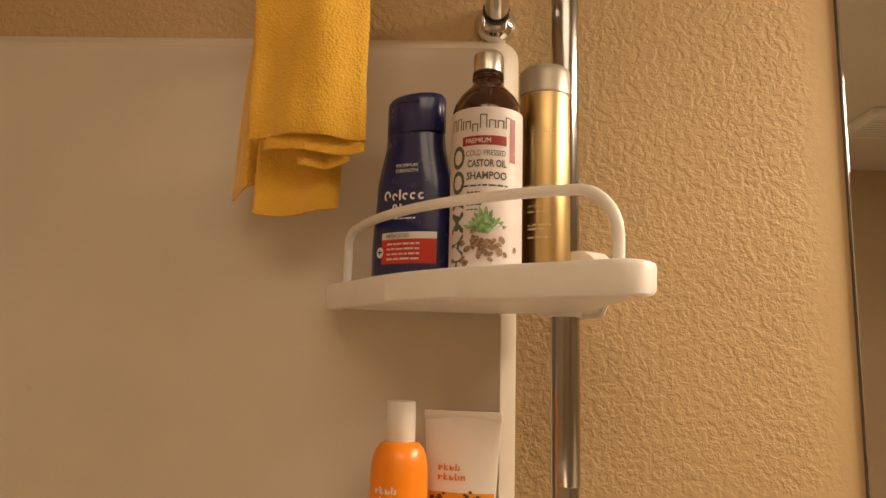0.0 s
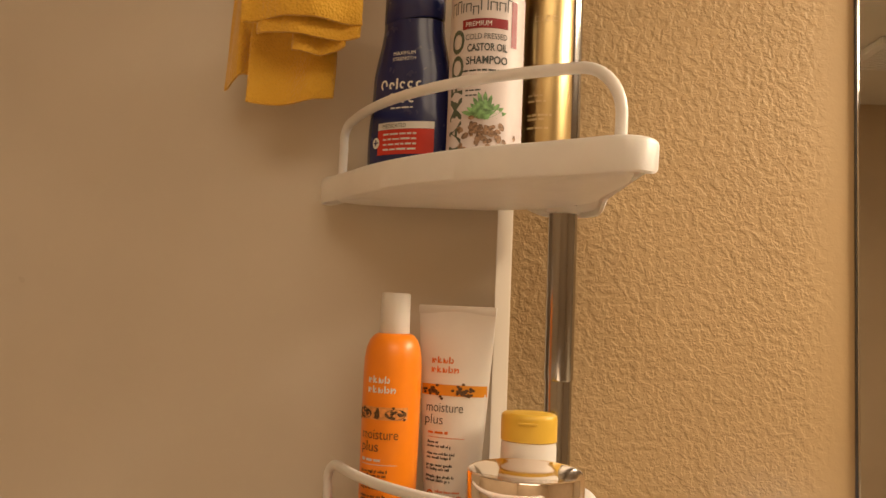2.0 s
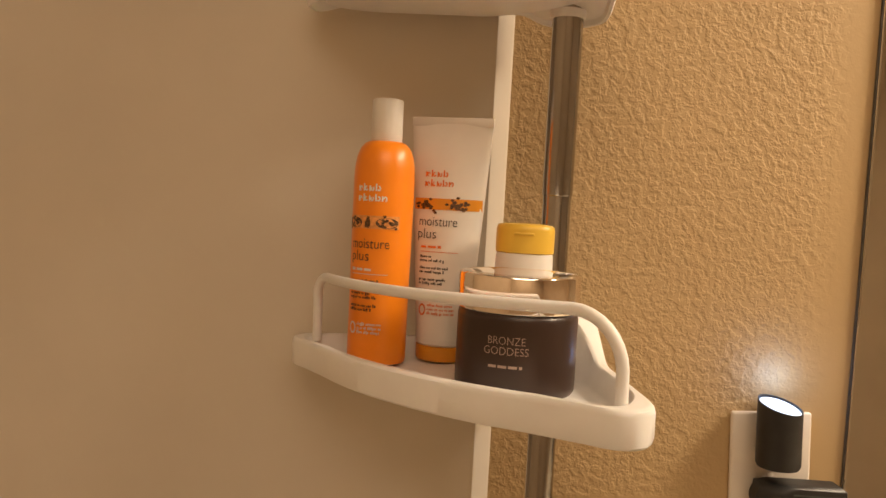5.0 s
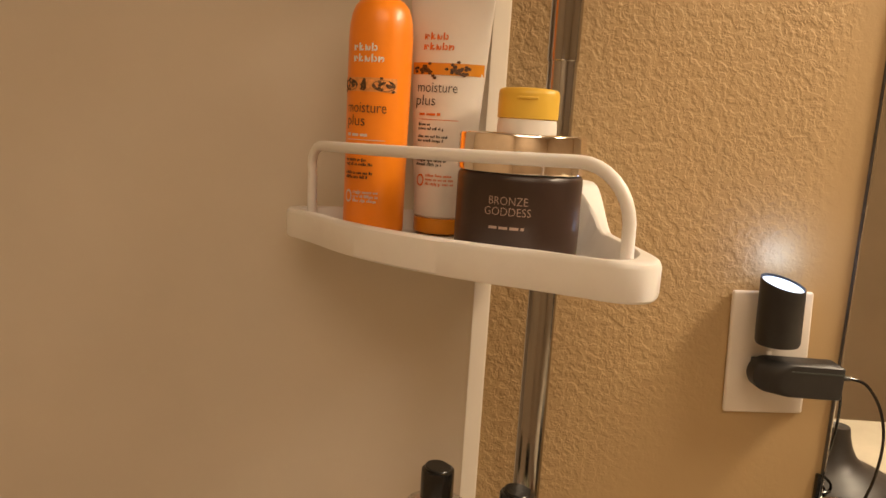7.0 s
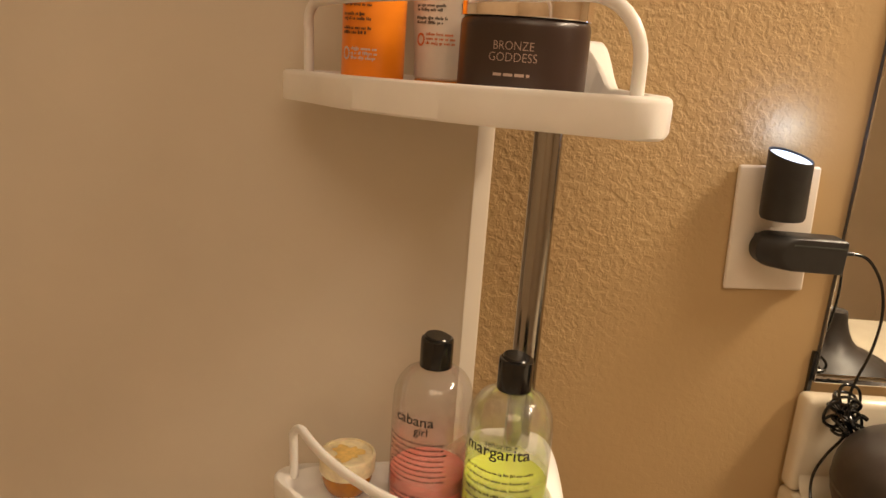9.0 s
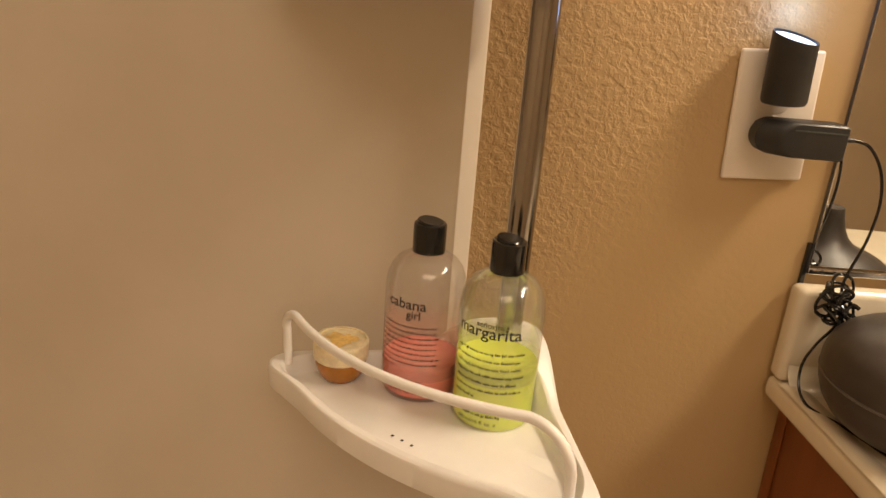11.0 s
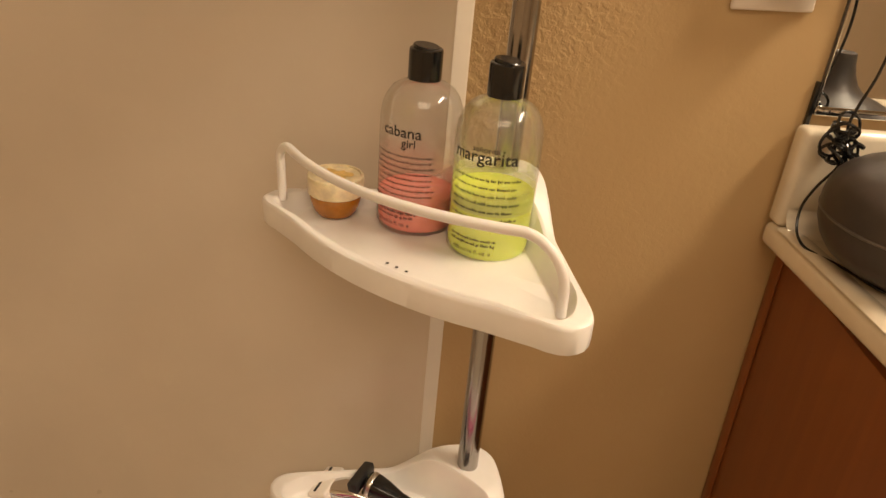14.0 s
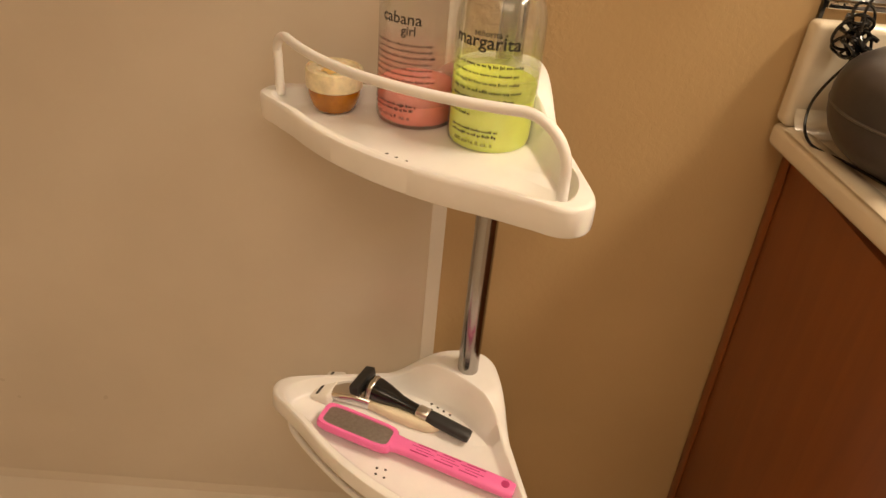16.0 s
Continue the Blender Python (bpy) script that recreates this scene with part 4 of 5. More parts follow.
navy_bottle()


def amber_bottle():
    root = thing("shampoo_bottle", pose(0.0615, 0.642, Z1, 0, 0, -17), "dark amber shampoo bottle with silver cap and white paper label", "bottle")
    r = 0.0305
    part("body", lathe([(0.026, 0.0), (0.029, 0.001), (r, 0.005), (r, 0.158), (0.0300, 0.163), (0.0282, 0.169), (0.0245, 0.176), (0.0190, 0.182), (0.0142, 0.187), (0.0128, 0.190), (0.0128, 0.194)], 64), M_AMBER, root)
    neck = lathe([(0.0136, 0.1925), (0.0139, 0.1938), (0.0128, 0.195), (0.0138, 0.1962), (0.0128, 0.1975), (0.0136, 0.1987), (0.0125, 0.2)], 40)
    part("thread", neck, M_AMBER, root)
    part("cap", lathe([(0.0118, 0.1990), (0.0126, 0.2), (0.0126, 0.2150), (0.0120, 0.2167), (0.0095, 0.2173)], 40), M_SILVER, root, "satin silver disc cap")
    wrap = on_round(r)
    rng = random.Random(12)
    bm = bmesh.new()
    rect(bm, wrap, -0.060, 0.004, 0.052, 0.1585, 0.0004)
    part("paper_label", bm, M_PAPER, root, "white paper label", recalc=False)
    bm = bmesh.new()
    rect(bm, wrap, -0.0130, 0.1255, 0.0250, 0.1335, 0.0007)
    rect(bm, wrap, 0.0285, 0.1120, 0.0345, 0.1500, 0.0007)
    part("maroon_band", bm, M_MAROON, root, "maroon label band", recalc=False)
    bm = bmesh.new()
    lettering(bm, wrap, "PREMIUM", 0.0010, 0.1273, 0.0058, 0.021, lift=0.0010)
    part("lettering", bm, M_WPRINT, root, recalc=False)
    bm = bmesh.new()
    lettering(bm, wrap, "COLD PRESSED", 0.0075, 0.1165, 0.0068, 0.034)
    lettering(bm, wrap, "CASTOR OIL", 0.0085, 0.1070, 0.0085, 0.033, bold=0.0002)
    lettering(bm, wrap, "SHAMPOO", 0.0085, 0.0965, 0.0088, 0.034, bold=0.0002)
    part("lettering", bm, M_GREY, root, recalc=False)
    bm = bmesh.new()
    lettering(bm, wrap, "SHAMPOO", -0.0112, 0.0650, 0.0195, 0.124, upright=True, bold=0.0004)
    part("upright_lettering", bm, M_OLIVE, root, recalc=False)
    # the maker's mark as thin open shapes in one line
    bm = bmesh.new()
    x = -0.0265
    for w, h, low in ((0.0055, 0.0105, 0), (0.0050, 0.0105, 0), (0.0014, 0.0075, 0), (0.0050, 0.0070, 0), (0.0050, 0.0070, -0.003), (0.0060, 0.0120, 0), (0.0058, 0.0072, 0), (0.0058, 0.0072, 0), (0.0036, 0.0105, 0)):
        z = 0.1400 + low
        rect(bm, wrap, x, z, x + 0.0009, z + h, 0.0007)
        rect(bm, wrap, x + 0.0009, z + h - 0.0009, x + w, z + h, 0.0007)
        if w > 0.004:
            rect(bm, wrap, x + w - 0.0009, z, x + w, z + h - 0.0009, 0.0007)
        x += w + 0.0014
    part("maker_mark", bm, M_GREY, root, recalc=False)
    bm = bmesh.new()
    bars(bm, wrap, -0.0115, 0.027, 0.0905, 0.0020, rng)
    for z, f in ((0.0850, 0.55), (0.0810, 0.35), (0.0745, 0.6), (0.0705, 0.45)):
        bars(bm, wrap, -0.0080, 0.013, z, 0.0016, rng, f)
    bars(bm, wrap, -0.012, 0.018, 0.0095, 0.0038, rng)
    small(root, bm, M_GREY)
    bm = bmesh.new()
    for k in range(11):
        a = radians(18 + 14.4 * k)
        size = rng.uniform(0.012, 0.019)
        blob(bm, wrap, 0.0085 + 0.55 * size * math.cos(a), 0.0520 + 0.55 * size * math.sin(a), size * 0.62, 0.0020, 0.0006 + 0.0001 * k, 8, a)
    part("plant_picture", bm, M_GREEN, root, "green plant picture", recalc=False)
    bm = bmesh.new()
    for k in range(46):
        x = 0.0070 + rng.gauss(0, 0.0078)
        z = 0.0410 + rng.gauss(0, 0.0055)
        blob(bm, wrap, x, z, 0.0027, 0.0018, 0.0006 + 0.00002 * k, 7, rng.uniform(0, 3))
    for x, z in ((-0.0110, 0.0300), (-0.0085, 0.0270), (-0.0120, 0.0440), (0.0200, 0.0360), (0.022, 0.046), (-0.0070, 0.0385)):
        blob(bm, wrap, x, z, 0.0036, 0.0024, 0.0007, 9, rng.uniform(0, 3))
    tagged(part("seed_picture", bm, M_BROWN, root, "brown seed picture", recalc=False), kind="stuff")


amber_bottle()


def gold_bottle():
    root = thing("shampoo_bottle", pose(0.1145, 0.672, Z1, 0, 0, -14), "tall metallic gold shampoo bottle with pale silver cap", "bottle")
    r = 0.0228
    part("body", lathe([(0.020, 0.0), (0.0222, 0.001), (r, 0.004), (r, 0.182), (0.0224, 0.1882)], 64), M_GOLD, root)
    part("cap", lathe([(0.0222, 0.1885), (0.0232, 0.1897), (0.0232, 0.2085), (0.0226, 0.2120), (0.0205, 0.2148), (0.0150, 0.2164), (0.006, 0.2167)], 64), M_PALE, root, "pale silver domed cap")
    wrap = on_round(r)
    rng = random.Random(13)
    bm = bmesh.new()
    x = -0.008
    for w in (0.0042, 0.0012, 0.0042, 0.0042):
        rect(bm, wrap, x, 0.1480, x + w, 0.1490)
        rect(bm, wrap, x, 0.1520, x + w, 0.1530)
        rect(bm, wrap, x, 0.1490, x + 0.001, 0.1520)
        x += w + 0.002
    bars(bm, wrap, -0.018, 0.008, 0.0985, 0.0062, rng)
    for z, f in ((0.083, 0.5), (0.078, 0.6), (0.066, 0.8), (0.0625, 0.6), (0.055, 0.7)):
        bars(bm, wrap, -0.012, 0.014, z, 0.0024, rng, f)
    small(root, bm, M_FADED)


gold_bottle()

# ---------------------------------------------------------------- second shelf
def orange_bottle():
    root = thing("shampoo_bottle", pose(-0.0098, 0.700, Z2, 0, 0, -20) @ Matrix.Diagonal((1, 1, 0.98, 1)), "tall orange shampoo bottle with white cap", "bottle")
    r = 0.0256
    part("body", lathe([(0.0220, 0.0), (0.0245, 0.0008), (0.0250, 0.004), (0.0250, 0.05), (r, 0.12), (r, 0.158), (0.0252, 0.168), (0.0238, 0.177), (0.0212, 0.184), (0.0175, 0.1885), (0.0145, 0.190)], 64), M_ORANGE, root)
    part("cap", lathe([(0.0128, 0.1895), (0.0134, 0.1905), (0.0131, 0.2245), (0.0127, 0.2258), (0.0110, 0.2264)], 40), M_TUBE, root, "white disc cap")
    wrap = on_round(r)
    rng = random.Random(14)
    bm = bmesh.new()
    for row, n in ((0.1470, 4), (0.1385, 5)):
        x = -0.0115
        for k in range(n):
            h = 0.0062 if (k % 2) else 0.0046
            rect(bm, wrap, x, row, x + 0.0013, row + h)
            hoop(bm, wrap, x + 0.0013, row, x + 0.0045, row + 0.0044, 0.0011, share=0.75, start=1.2 * k)
            x += 0.0054
    part("maker_mark", bm, M_WPRINT, root, recalc=False)
    bm = bmesh.new()
    rect(bm, wrap, -0.0245, 0.1155, 0.026, 0.1265)
    part("picture_band", bm, M_PULP, root, "printed fruit picture band", recalc=False)
    bm = bmesh.new()
    for cx, rx in ((-0.0145, 0.0085), (-0.0005, 0.002), (0.0155, 0.0095)):
        blob(bm, wrap, cx, 0.1205, rx, 0.0045, 0.0006, 16)
        for k in range(16):
            blob(bm, wrap, cx + rng.gauss(0, rx * 0.5), 0.1205 + rng.gauss(0, 0.0024), 0.0015, 0.0012, 0.0008, 6)
    part("fruit_picture", bm, M_FRUIT, root, recalc=False)
    bm = bmesh.new()
    lettering(bm, wrap, "moisture", 0.0010, 0.0990, 0.0125, 0.034, bold=-0.0001)
    lettering(bm, wrap, "plus", -0.0072, 0.0885, 0.0125, 0.0175, bold=-0.0001)
    for z, f in ((0.0705, 0.85), (0.0670, 0.8), (0.0600, 0.7), (0.0565, 0.85), (0.0495, 0.8), (0.0460, 0.7)):
        fine_line(bm, wrap, -0.0155, 0.0155, z, 0.0024, rng, f)
    part("lettering", bm, M_FINE, root, recalc=False)
    bm = bmesh.new()
    bars(bm, wrap, -0.0155, 0.004, 0.0800, 0.0030, rng)
    rect(bm, wrap, -0.0155, 0.0770, 0.018, 0.0775)
    for z in (0.0340, 0.0305, 0.0270):
        fine_line(bm, wrap, -0.0065, 0.015, z, 0.0024, rng)
    for k in range(14):
        a = 2 * math.pi * k / 14
        blob(bm, wrap, -0.0115 + 0.0030 * math.cos(a), 0.0312 + 0.0044 * math.sin(a), 0.0009, 0.0009)
    small(root, bm, M_PAPER)


orange_bottle()


def white_tube():
    root = thing("conditioner_tube", pose(0.0455, 0.7245, Z2, 0, 0, -12) @ Matrix.Diagonal((1, 1, 0.982, 1)), "white squeeze tube standing on its amber cap", "tube")
    top, low = 0.2125, 0.030
    n, steps = 64, 26

    def half_w(z):
        return 0.0235 + (0.0365 - 0.0235) * ((z - low) / (top - low)) ** 0.9 if z > low else 0.0235

    def half_d(z):
        return 0.0215 * (1 - ((z - low) / (top - low)) ** 1.35) + 0.0012 if z > low else 0.0227
    bm = bmesh.new()
    loops = [[(0.92 * half_w(low) * math.cos(a), 0.92 * half_d(low) * math.sin(a), 0.0135) for a in [2 * math.pi * i / n for i in range(n)]],
             [(half_w(low) * math.cos(a), half_d(low) * math.sin(a), 0.0155) for a in [2 * math.pi * i / n for i in range(n)]]]
    for k in range(steps + 1):
        z = low + (top - low) * k / steps
        loops.append([(half_w(z) * math.cos(a), half_d(z) * math.sin(a), z) for a in [2 * math.pi * i / n for i in range(n)]])
    rings(bm, loops)
    part("body", bm, M_TUBE, root)
    bm = bmesh.new()
    box(bm, (-0.0366, -0.0014, top - 0.004), (0.0366, 0.0014, top + 0.004), 0.0006)
    part("crimp", bm, M_TUBE, root)
    part("cap", lathe([(0.0205, 0.0), (0.0222, 0.0008), (0.0228, 0.003), (0.0228, 0.0128), (0.0215, 0.0133)], 48), M_AMBERCAP, root, "amber orange flip cap")
    wrap = on_front(half_w, half_d)
    rng = random.Random(15)
    bm = bmesh.new()
    for row, m in ((0.1630, 4), (0.1545, 5)):
        x = -0.0205
        for k in range(m):
            h = 0.0062 if k % 2 else 0.0046
            rect(bm, wrap, x, row, x + 0.0013, row + h)
            hoop(bm, wrap, x + 0.0013, row, x + 0.0045, row + 0.0044, 0.0011, share=0.75, start=1.2 * k)
            x += 0.0054
    part("maker_mark", bm, M_OPRINT, root, recalc=False)
    bm = bmesh.new()
    for z0, z1 in ((0.1340, 0.1355), (0.1425, 0.1440)):
        rect(bm, wrap, -0.0295, z0, 0.0308, z1)
    rect(bm, wrap, -0.0295, 0.1355, 0.0308, 0.1425)
    part("picture_band", bm, M_AMBERCAP, root, "orange fruit picture band", recalc=False)
    bm = bmesh.new()
    for cx, rx in ((-0.0180, 0.0085), (0.0105, 0.0105)):
        for k in range(34):
            blob(bm, wrap, cx + rng.gauss(0, rx * 0.42), 0.1385 + rng.gauss(0, 0.0022), 0.0017, 0.0013, 0.0008, 6)
    part("fruit_picture", bm, M_FRUIT, root, recalc=False)
    bm = bmesh.new()
    lettering(bm, wrap, "moisture", -0.0060, 0.1195, 0.0125, 0.0345, bold=-0.0001)
    lettering(bm, wrap, "plus", -0.0152, 0.1085, 0.0125, 0.0175, bold=-0.0001)
    for z, f in ((0.0915, 0.35), (0.0880, 0.7), (0.0815, 0.85), (0.0780, 0.75), (0.0715, 0.8), (0.0680, 0.7), (0.0615, 0.85), (0.0580, 0.75)):
        fine_line(bm, wrap, -0.0200, 0.012, z, 0.0024, rng, f)
    part("lettering", bm, M_FINE, root, recalc=False)
    bm = bmesh.new()
    bars(bm, wrap, -0.0200, -0.001, 0.1000, 0.0030, rng)
    rect(bm, wrap, -0.0200, 0.0965, 0.014, 0.0970)
    for z in (0.0490, 0.0455, 0.0420):
        fine_line(bm, wrap, -0.0100, 0.014, z, 0.0024, rng)
    for k in range(14):
        a = 2 * math.pi * k / 14
        blob(bm, wrap, -0.0150 + 0.0030 * math.cos(a), 0.0455 + 0.0044 * math.sin(a), 0.0009, 0.0009)
    small(root, bm, M_OPRINT)


white_tube()


def yellow_cap_bottle():
    root = thing("lotion_bottle", pose(0.1110, 0.6880, Z2, 0, 0, -8) @ Matrix.Diagonal((1, 1, 0.97, 1)), "white lotion bottle with mustard yellow flip cap", "bottle")
    part("body", lathe([(0.0215, 0.0), (0.0232, 0.001), (0.0238, 0.005), (0.0238, 0.098), (0.0232, 0.1025)], 56, 1.0, 0.72), M_TUBE, root)
    part("flip_cap", lathe([(0.0228, 0.1027), (0.0242, 0.1035), (0.0242, 0.1225), (0.0236, 0.1255), (0.0215, 0.1272), (0.012, 0.1280)], 56, 1.0, 0.74), M_YELLOW, root, "mustard yellow flip cap")
    bm = bmesh.new()
    box(bm, (-0.008, -0.0196, 0.1185), (0.008, -0.0176, 0.1205), 0.0006)
    part("thumb_lip", bm, M_YELLOW, root)
    wrap = on_round(0.0238, 0, 0.72)
    bm = bmesh.new()
    rect(bm, wrap, -0.020, 0.03, 0.020, 0.082)
    part("label", bm, M_PAPER, root, recalc=False)


yellow_cap_bottle()


def cream_jar():
    root = thing("cream_jar", pose(0.1030, 0.6235, Z2 + 0.0012, 0, 0, -6), "dark brown cream jar with polished copper lid", "jar")
    r = 0.0448
    part("body", lathe([(0.0400, 0.0), (0.0430, 0.0008), (0.0445, 0.003), (r, 0.007), (r, 0.055), (0.0443, 0.0585), (0.0430, 0.0600), (0.040, 0.0603)], 72), M_BRONZE, root)
    part("lid", lathe([(0.0425, 0.0606), (0.0450, 0.0610), (0.0453, 0.0618), (0.0453, 0.0855), (0.0448, 0.0866), (0.0436, 0.0872), (0.0428, 0.0868), (0.020, 0.0866)], 72), M_ROSE, root, "mirror-bright copper lid")
    wrap = on_round(r)
    rng = random.Random(16)
    bm = bmesh.new()
    lettering(bm, wrap, "BRONZE", -0.0060, 0.0400, 0.0080, 0.0262, bold=-0.0001)
    lettering(bm, wrap, "GODDESS", -0.0060, 0.0328, 0.0080, 0.0315, bold=-0.0001)
    bars(bm, wrap, -0.0180, 0.0060, 0.0235, 0.0026, rng)
    bars(bm, wrap, -0.0165, 0.0050, 0.0062, 0.0018, rng)
    bars(bm, wrap, -0.0165, 0.0050, 0.0036, 0.0018, rng)
    part("lettering", bm, M_ROSELINE, root, recalc=False)


cream_jar()

# ---------------------------------------------------------------- third shelf
def gel_bottle(x, y, turn, tall, gel, coat, reach, level, title, lines, pitch, label, seed):
    root = thing("shower_gel_bottle", pose(x, y, Z3, 0, 0, turn) @ Matrix.Diagonal((1, 1, tall, 1)), label, "bottle", "pair of shower gel bottles")
    r = 0.0370
    outer = [(0.0310, 0.0), (0.0350, 0.0008), (0.0366, 0.004), (r, 0.010), (r, 0.098), (0.0367, 0.108), (0.0355, 0.117), (0.0325, 0.1255), (0.0275, 0.1325), (0.0205, 0.1370), (0.0150, 0.1385), (0.0130, 0.1395), (0.0128, 0.1425)]
    part("body", lathe(outer, 72), M_CLEAR, root, "clear scuffed plastic")
    inner = [(0.0290, 0.0025), (0.0340, 0.0035), (0.0354, 0.008), (0.0356, 0.012), (0.0356, level - 0.001), (0.0348, level)]
    part("gel", lathe(inner, 64), gel, root, "coloured gel left in the bottle")
    film = bmesh.new()
    rings(film, [[(0.0361 * math.cos(2 * math.pi * i / 64), 0.0361 * math.sin(2 * math.pi * i / 64), z) for i in range(64)] for z in (level - 0.012, level + 0.01, level + 0.02, level + reach)], False, False)
    part("gel_film", film, coat, root, "thin film of gel clinging to the plastic")
    cap = part("cap", lathe([(0.0128, 0.1400), (0.0146, 0.1405), (0.0148, 0.142), (0.0148, 0.1650), (0.0144, 0.1672), (0.0125, 0.1684), (0.008, 0.1680)], 48), M_BLACK, root, "black disc cap")
    disc = lathe([(0.0112, -0.0005), (0.0118, 0.0002), (0.0118, 0.0016), (0.0108, 0.0024), (0.004, 0.0022)], 32)
    bmesh.ops.rotate(disc, verts=disc.verts, cent=(0, 0, 0), matrix=Matrix.Rotation(radians(7), 3, "Y"))
    bmesh.ops.translate(disc, verts=disc.verts, vec=(0, 0, 0.1678))
    part("press_disc", disc, M_BLACK, cap)
    wrap = on_round(r)
    rng = random.Random(seed)
    bm = bmesh.new()
    fine = bmesh.new()
    for text, tx, z, size, width in title:
        lettering(bm, wrap, text, tx, z, size, width, bold=0.00012 if size > 0.009 else 0.00005)
    for k in range(lines):
        z = 0.0780 - pitch * k
        fine_line(fine, wrap, -0.0330, 0.0310, z, 0.37 * pitch, rng, rng.uniform(0.92, 1.0) if k < lines - 1 else 0.35)
    for z in (0.0222, 0.0178):
        fine_line(fine, wrap, -0.0300, 0.0150, z, 0.0025, rng)
    small(root, fine, M_FINE)
    part("lettering", bm, M_INK, root, recalc=False)
    bm = bmesh.new()
    lettering(bm, wrap, "480 ml/16 fl. oz. e", -0.0080, 0.0100, 0.0052, 0.036)
    part("volume_lettering", bm, M_INK, root, recalc=False)


gel_bottle(0.0580, 0.7035, -22, 0.972, M_PINKGEL, M_PINKFILM, 0.045, 0.034, [("cabana", -0.0025, 0.0965, 0.0140, 0.0370), ("girl", 0.0052, 0.0875, 0.0112, 0.0125)], 9, 0.0054,
           "clear shower gel bottle with a little pink gel and black cap", 21)
gel_bottle(0.1250, 0.6615, -14, 0.995, M_LIMEGEL, M_LIMEFILM, 0.020, 0.058, [("señorita •", -0.0010, 0.1025, 0.0070, 0.0270), ("margarita", -0.0050, 0.0930, 0.0152, 0.0575)], 7, 0.0072,
           "clear shower gel bottle half full of lime gel, black cap", 22)


def salve_pot():
    root = thing("salve_pot", pose(-0.0195, 0.7140, Z3 - 0.0032), "small amber salve pot with frosted lid", "pot")
    part("body", lathe([(0.0150, 0.0), (0.0180, 0.0008), (0.0215, 0.006), (0.0240, 0.014), (0.0248, 0.021), (0.0240, 0.0225)], 48), M_SALVE, root)
    part("lid", lathe([(0.0250, 0.0212), (0.0262, 0.0218), (0.0266, 0.0300), (0.0268, 0.0372), (0.0262, 0.0390), (0.0240, 0.0398), (0.0235, 0.0380), (0.020, 0.0376)], 56), M_FROST, root, "frosted screw lid")
    bm = bmesh.new()
    edge = []
    for k in range(40):
        a = 2 * math.pi * k / 40
        r = 0.0135 + 0.0030 * math.sin(3 * a + 0.6) + 0.0018 * math.sin(7 * a) + 0.001 * math.sin(11 * a + 2)
        edge.append(bm.verts.new((r * math.cos(a), r * math.sin(a), 0.0384)))
    middle = bm.verts.new((0.001, 0.0005, 0.0392))
    for k in range(40):
        bm.faces.new((edge[k], edge[(k + 1) % 40], middle))
    part("smear", bm, M_SMEAR, root, recalc=False)


salve_pot()

# ---------------------------------------------------------------- bottom shelf
def along(ob, a, b, roll=0.0):
    """Sets ob with its local x axis from a to b."""
    a, b = Vector(a), Vector(b)
    ob.matrix_world = Matrix.Translation(a) @ (b - a).to_track_quat("X", "Z").to_matrix().to_4x4() @ pose(0, 0, 0, roll, 0, 0)


def sweep(stations, n=20):
    """A rounded bar along local x from (x, half width, half height, z of its middle, y of its middle)."""
    bm = bmesh.new()
    loops = []
    for x, w, h, zc, yc in stations:
        loops.append([(x, yc + w * math.copysign(abs(math.cos(a)) ** 0.7, math.cos(a)), zc + h * math.copysign(abs(math.sin(a)) ** 0.7, math.sin(a))) for a in [2 * math.pi * i / n for i in range(n)]])
    rings(bm, loops)
    return bm


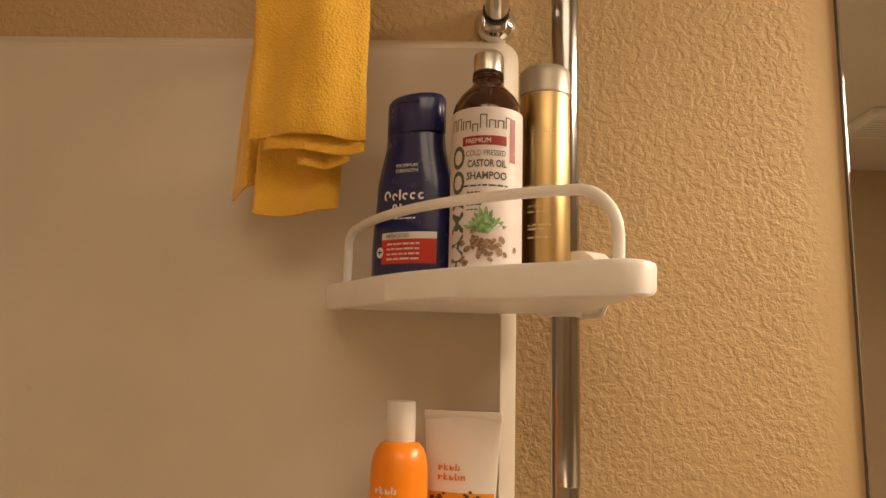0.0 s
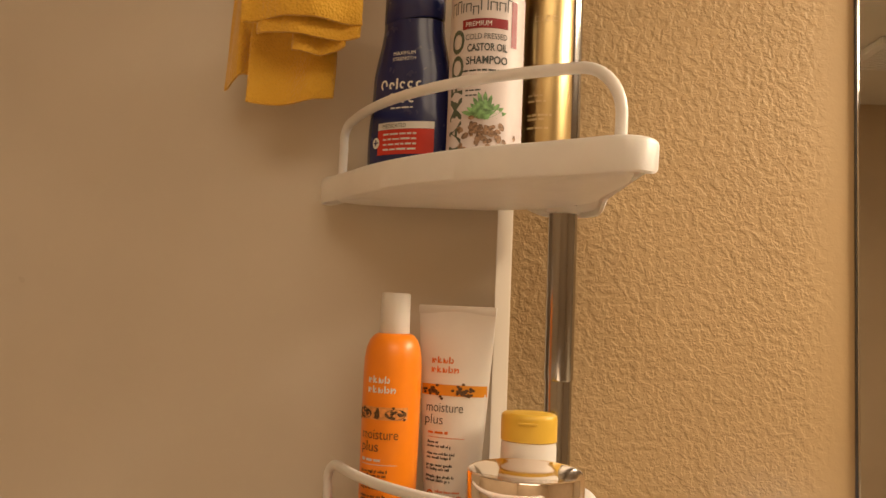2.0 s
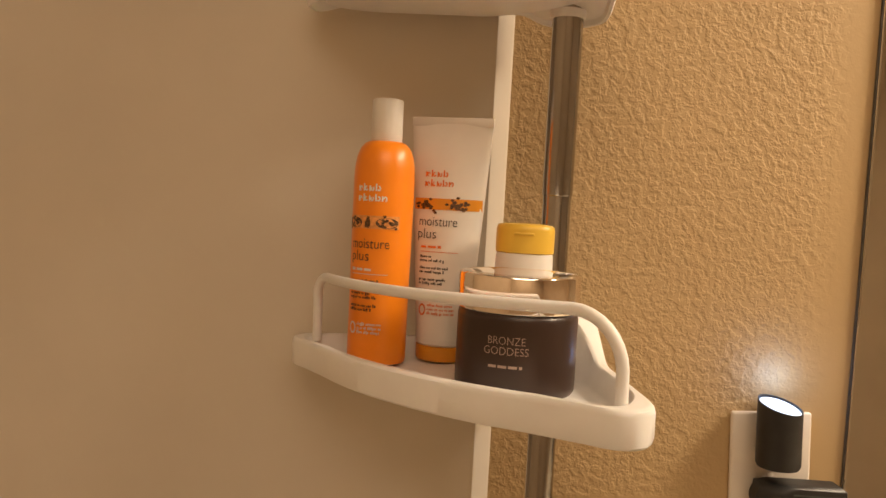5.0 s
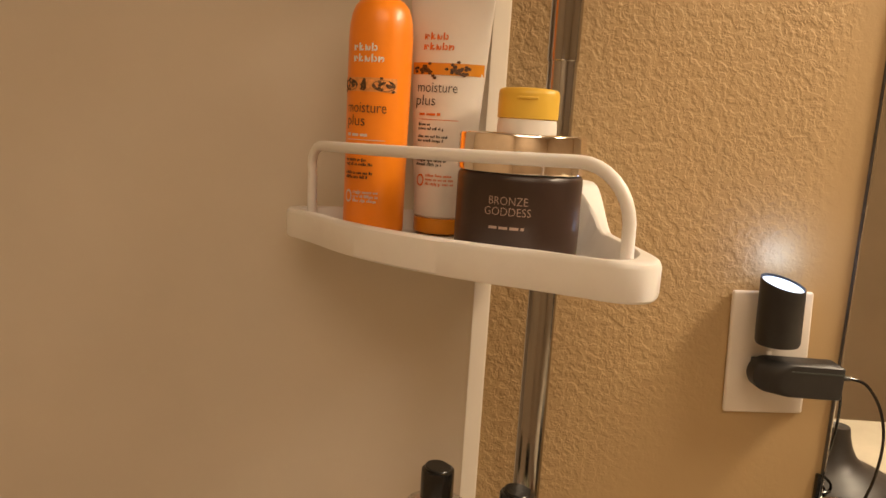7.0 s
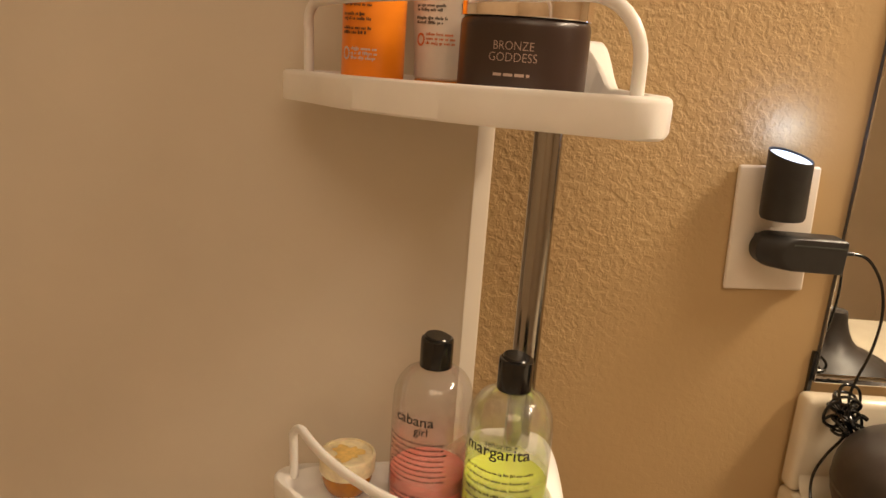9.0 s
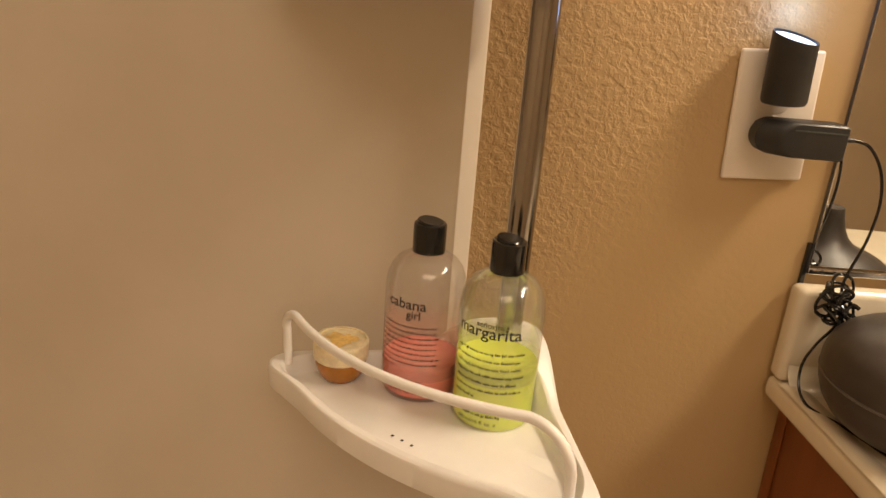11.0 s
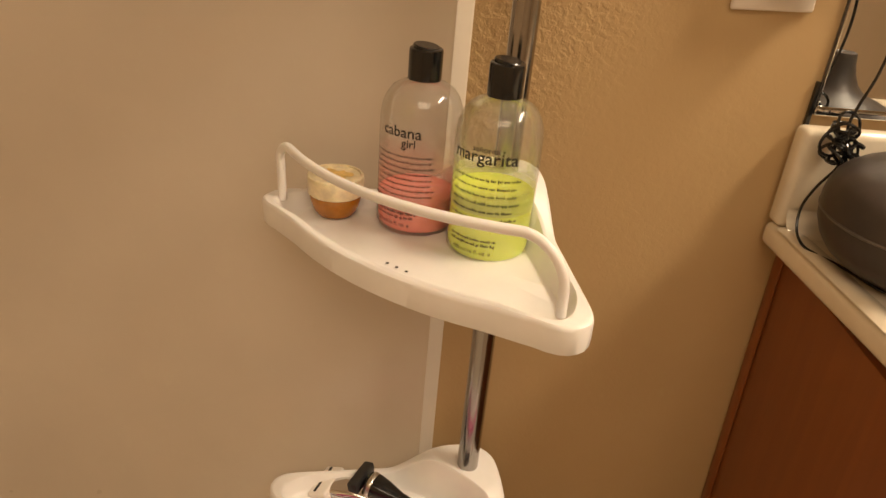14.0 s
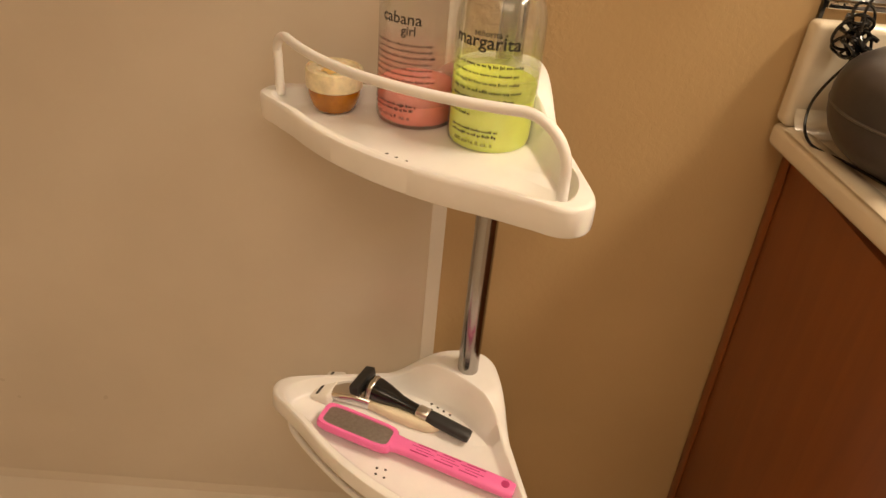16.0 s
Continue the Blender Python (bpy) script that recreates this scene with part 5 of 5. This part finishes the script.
def black_razor():
    root = thing("razor", pose(0, 0, 0), "black handled razor with a metal collar and upright head", "razor")
    along(root, (0.0215, 0.7060, Z4 + 0.0290), (0.1445, 0.6530, Z4 + 0.0110))
    part("handle", sweep([(0.0, 0.005, 0.005, 0, 0), (0.003, 0.0125, 0.0120, 0, 0), (0.014, 0.0140, 0.0130, 0, 0), (0.028, 0.0118, 0.0110, 0, 0), (0.046, 0.0074, 0.0072, 0, 0), (0.060, 0.0064, 0.0062, 0, 0), (0.070, 0.0062, 0.0060, 0, 0)]), M_BLACK, root)
    part("ring", sweep([(0.005, 0.0128, 0.0122, 0, 0), (0.0065, 0.0142, 0.0134, 0, 0), (0.0095, 0.0144, 0.0136, 0, 0), (0.011, 0.0138, 0.0128, 0, 0)]), M_SILVER, root, "silver ring")
    part("collar", sweep([(0.068, 0.0062, 0.0060, 0, 0), (0.070, 0.0078, 0.0072, 0, 0), (0.081, 0.0080, 0.0074, 0, 0), (0.083, 0.0072, 0.0068, 0, 0)]), M_SILVER, root, "satin metal collar")
    part("grip", sweep([(0.082, 0.0074, 0.0066, 0, 0), (0.086, 0.0080, 0.0066, 0, 0), (0.110, 0.0082, 0.0068, 0, 0), (0.133, 0.0080, 0.0066, 0, 0), (0.1365, 0.0074, 0.0056, 0, 0)]), M_MATT, root)
    turn = Matrix.Rotation(radians(-20), 3, "Y")
    bm = bmesh.new()
    box(bm, (-0.0150, -0.0185, -0.0065), (-0.0020, 0.0245, 0.0065), 0.0025)
    bmesh.ops.rotate(bm, verts=bm.verts, cent=(-0.005, 0, 0), matrix=turn)
    head = part("head", bm, M_MATT, root)
    for k in range(4):
        bm = bmesh.new()
        box(bm, (-0.0157, -0.0165, -0.0050 + 0.0026 * k), (-0.0149, 0.0225, -0.0040 + 0.0026 * k))
        bmesh.ops.rotate(bm, verts=bm.verts, cent=(-0.005, 0, 0), matrix=turn)
        part("blade", bm, M_CHROME, head)
    bm = bmesh.new()
    box(bm, (-0.0140, 0.0242, -0.0045), (-0.0035, 0.0254, 0.0045), 0.0005)
    bmesh.ops.rotate(bm, verts=bm.verts, cent=(-0.005, 0, 0), matrix=turn)
    part("lubricating_strip", bm, M_HOLE, head)


black_razor()


def cream_razor():
    root = thing("razor", pose(0, 0, 0), "cream and silver razor with a single wide head", "razor")
    along(root, (-0.0190, 0.7110, Z4 + 0.0150), (0.098, 0.6690, Z4 + 0.0080))
    part("handle", sweep([(0.040, 0.0085, 0.007, 0, 0), (0.060, 0.0084, 0.0076, 0, -0.001), (0.085, 0.0080, 0.0074, 0, -0.003), (0.108, 0.0092, 0.0078, 0, -0.002), (0.124, 0.0106, 0.0080, 0, 0.001), (0.133, 0.0092, 0.0064, 0, 0.003), (0.138, 0.005, 0.003, 0, 0.003)]), M_CREAM, root)
    part("neck", sweep([(0.002, 0.0175, 0.0050, 0.0016, 0), (0.014, 0.0165, 0.0075, 0.0020, 0), (0.030, 0.0125, 0.0095, 0.0020, 0), (0.044, 0.0100, 0.0092, 0.0008, 0), (0.050, 0.0090, 0.0086, 0, 0)]), M_CHROME, root, "shiny silver neck")
    turn = Matrix.Rotation(radians(-22), 3, "Y")
    bm = bmesh.new()
    box(bm, (-0.020, -0.0250, -0.0085), (0.006, 0.0250, 0.0065), 0.004, 3)
    bmesh.ops.rotate(bm, verts=bm.verts, cent=(0, 0, 0), matrix=turn)
    head = part("head", bm, M_TUBE, root, "white plastic razor head")
    bm = bmesh.new()
    box(bm, (-0.0120, -0.0210, 0.0058), (-0.0090, 0.0210, 0.0074), 0.0004)
    bmesh.ops.rotate(bm, verts=bm.verts, cent=(0, 0, 0), matrix=turn)
    part("blade", bm, M_MATT, head)


cream_razor()


def foot_file():
    root = thing("foot_file", pose(0, 0, 0), "pink plastic foot file with a grey metal rasp", "foot file")
    along(root, (-0.0255, 0.6600, Z4 + 0.0230), (0.187, 0.5850, Z4 + 0.0080))
    # frame of the rasp
    bm = bmesh.new()
    n = 48

    def ring_(sx, sy, z, power=0.32):
        pts = []
        for i in range(n):
            a = 2 * math.pi * i / n
            c, s = math.cos(a), math.sin(a)
            pts.append((0.046 + sx * math.copysign(abs(c) ** power, c), 0.86 * sy * math.copysign(abs(s) ** power, s), z))
        return pts
    rings(bm, [ring_(0.044, 0.0195, -0.0055), ring_(0.046, 0.0215, -0.003), ring_(0.046, 0.0215, 0.003), ring_(0.0445, 0.0200, 0.0055), ring_(0.0405, 0.0162, 0.0055), ring_(0.0395, 0.0152, 0.003)], True, False)
    part("frame", bm, M_PINK, root)
    bm = bmesh.new()
    top = [bm.verts.new(p) for p in ring_(0.0402, 0.0158, 0.0042)]
    bm.faces.new(top)
    part("rasp", bm, M_FOIL, root, "grey metal rasp plate", recalc=False)
    part("handle", sweep([(0.088, 0.0130, 0.0055, 0, 0), (0.096, 0.0105, 0.0064, 0, 0), (0.108, 0.0096, 0.0066, 0, 0), (0.150, 0.0104, 0.0066, 0, 0), (0.200, 0.0110, 0.0064, 0, 0), (0.226, 0.0106, 0.0060, 0, 0), (0.233, 0.0085, 0.0048, 0, 0)], 28), M_PINK, root)
    for row, y in enumerate((-0.0056, -0.0019, 0.0019, 0.0056)):
        for k in range(3):
            x0 = 0.112 + 0.029 * k + 0.006 * (row % 2)
            bm = bmesh.new()
            box(bm, (x0, y - 0.0007, 0.0050), (x0 + 0.022, y + 0.0007, 0.0066), 0.0003, 1)
            part("grip_rib", bm, M_DPINK, root)
    hole = lathe([(0.0046, 0.0046), (0.0046, 0.0066)], 16)
    bmesh.ops.translate(hole, verts=hole.verts, vec=(0.222, 0, 0))
    part("hanging_hole", hole, M_DPINK, root)


foot_file()
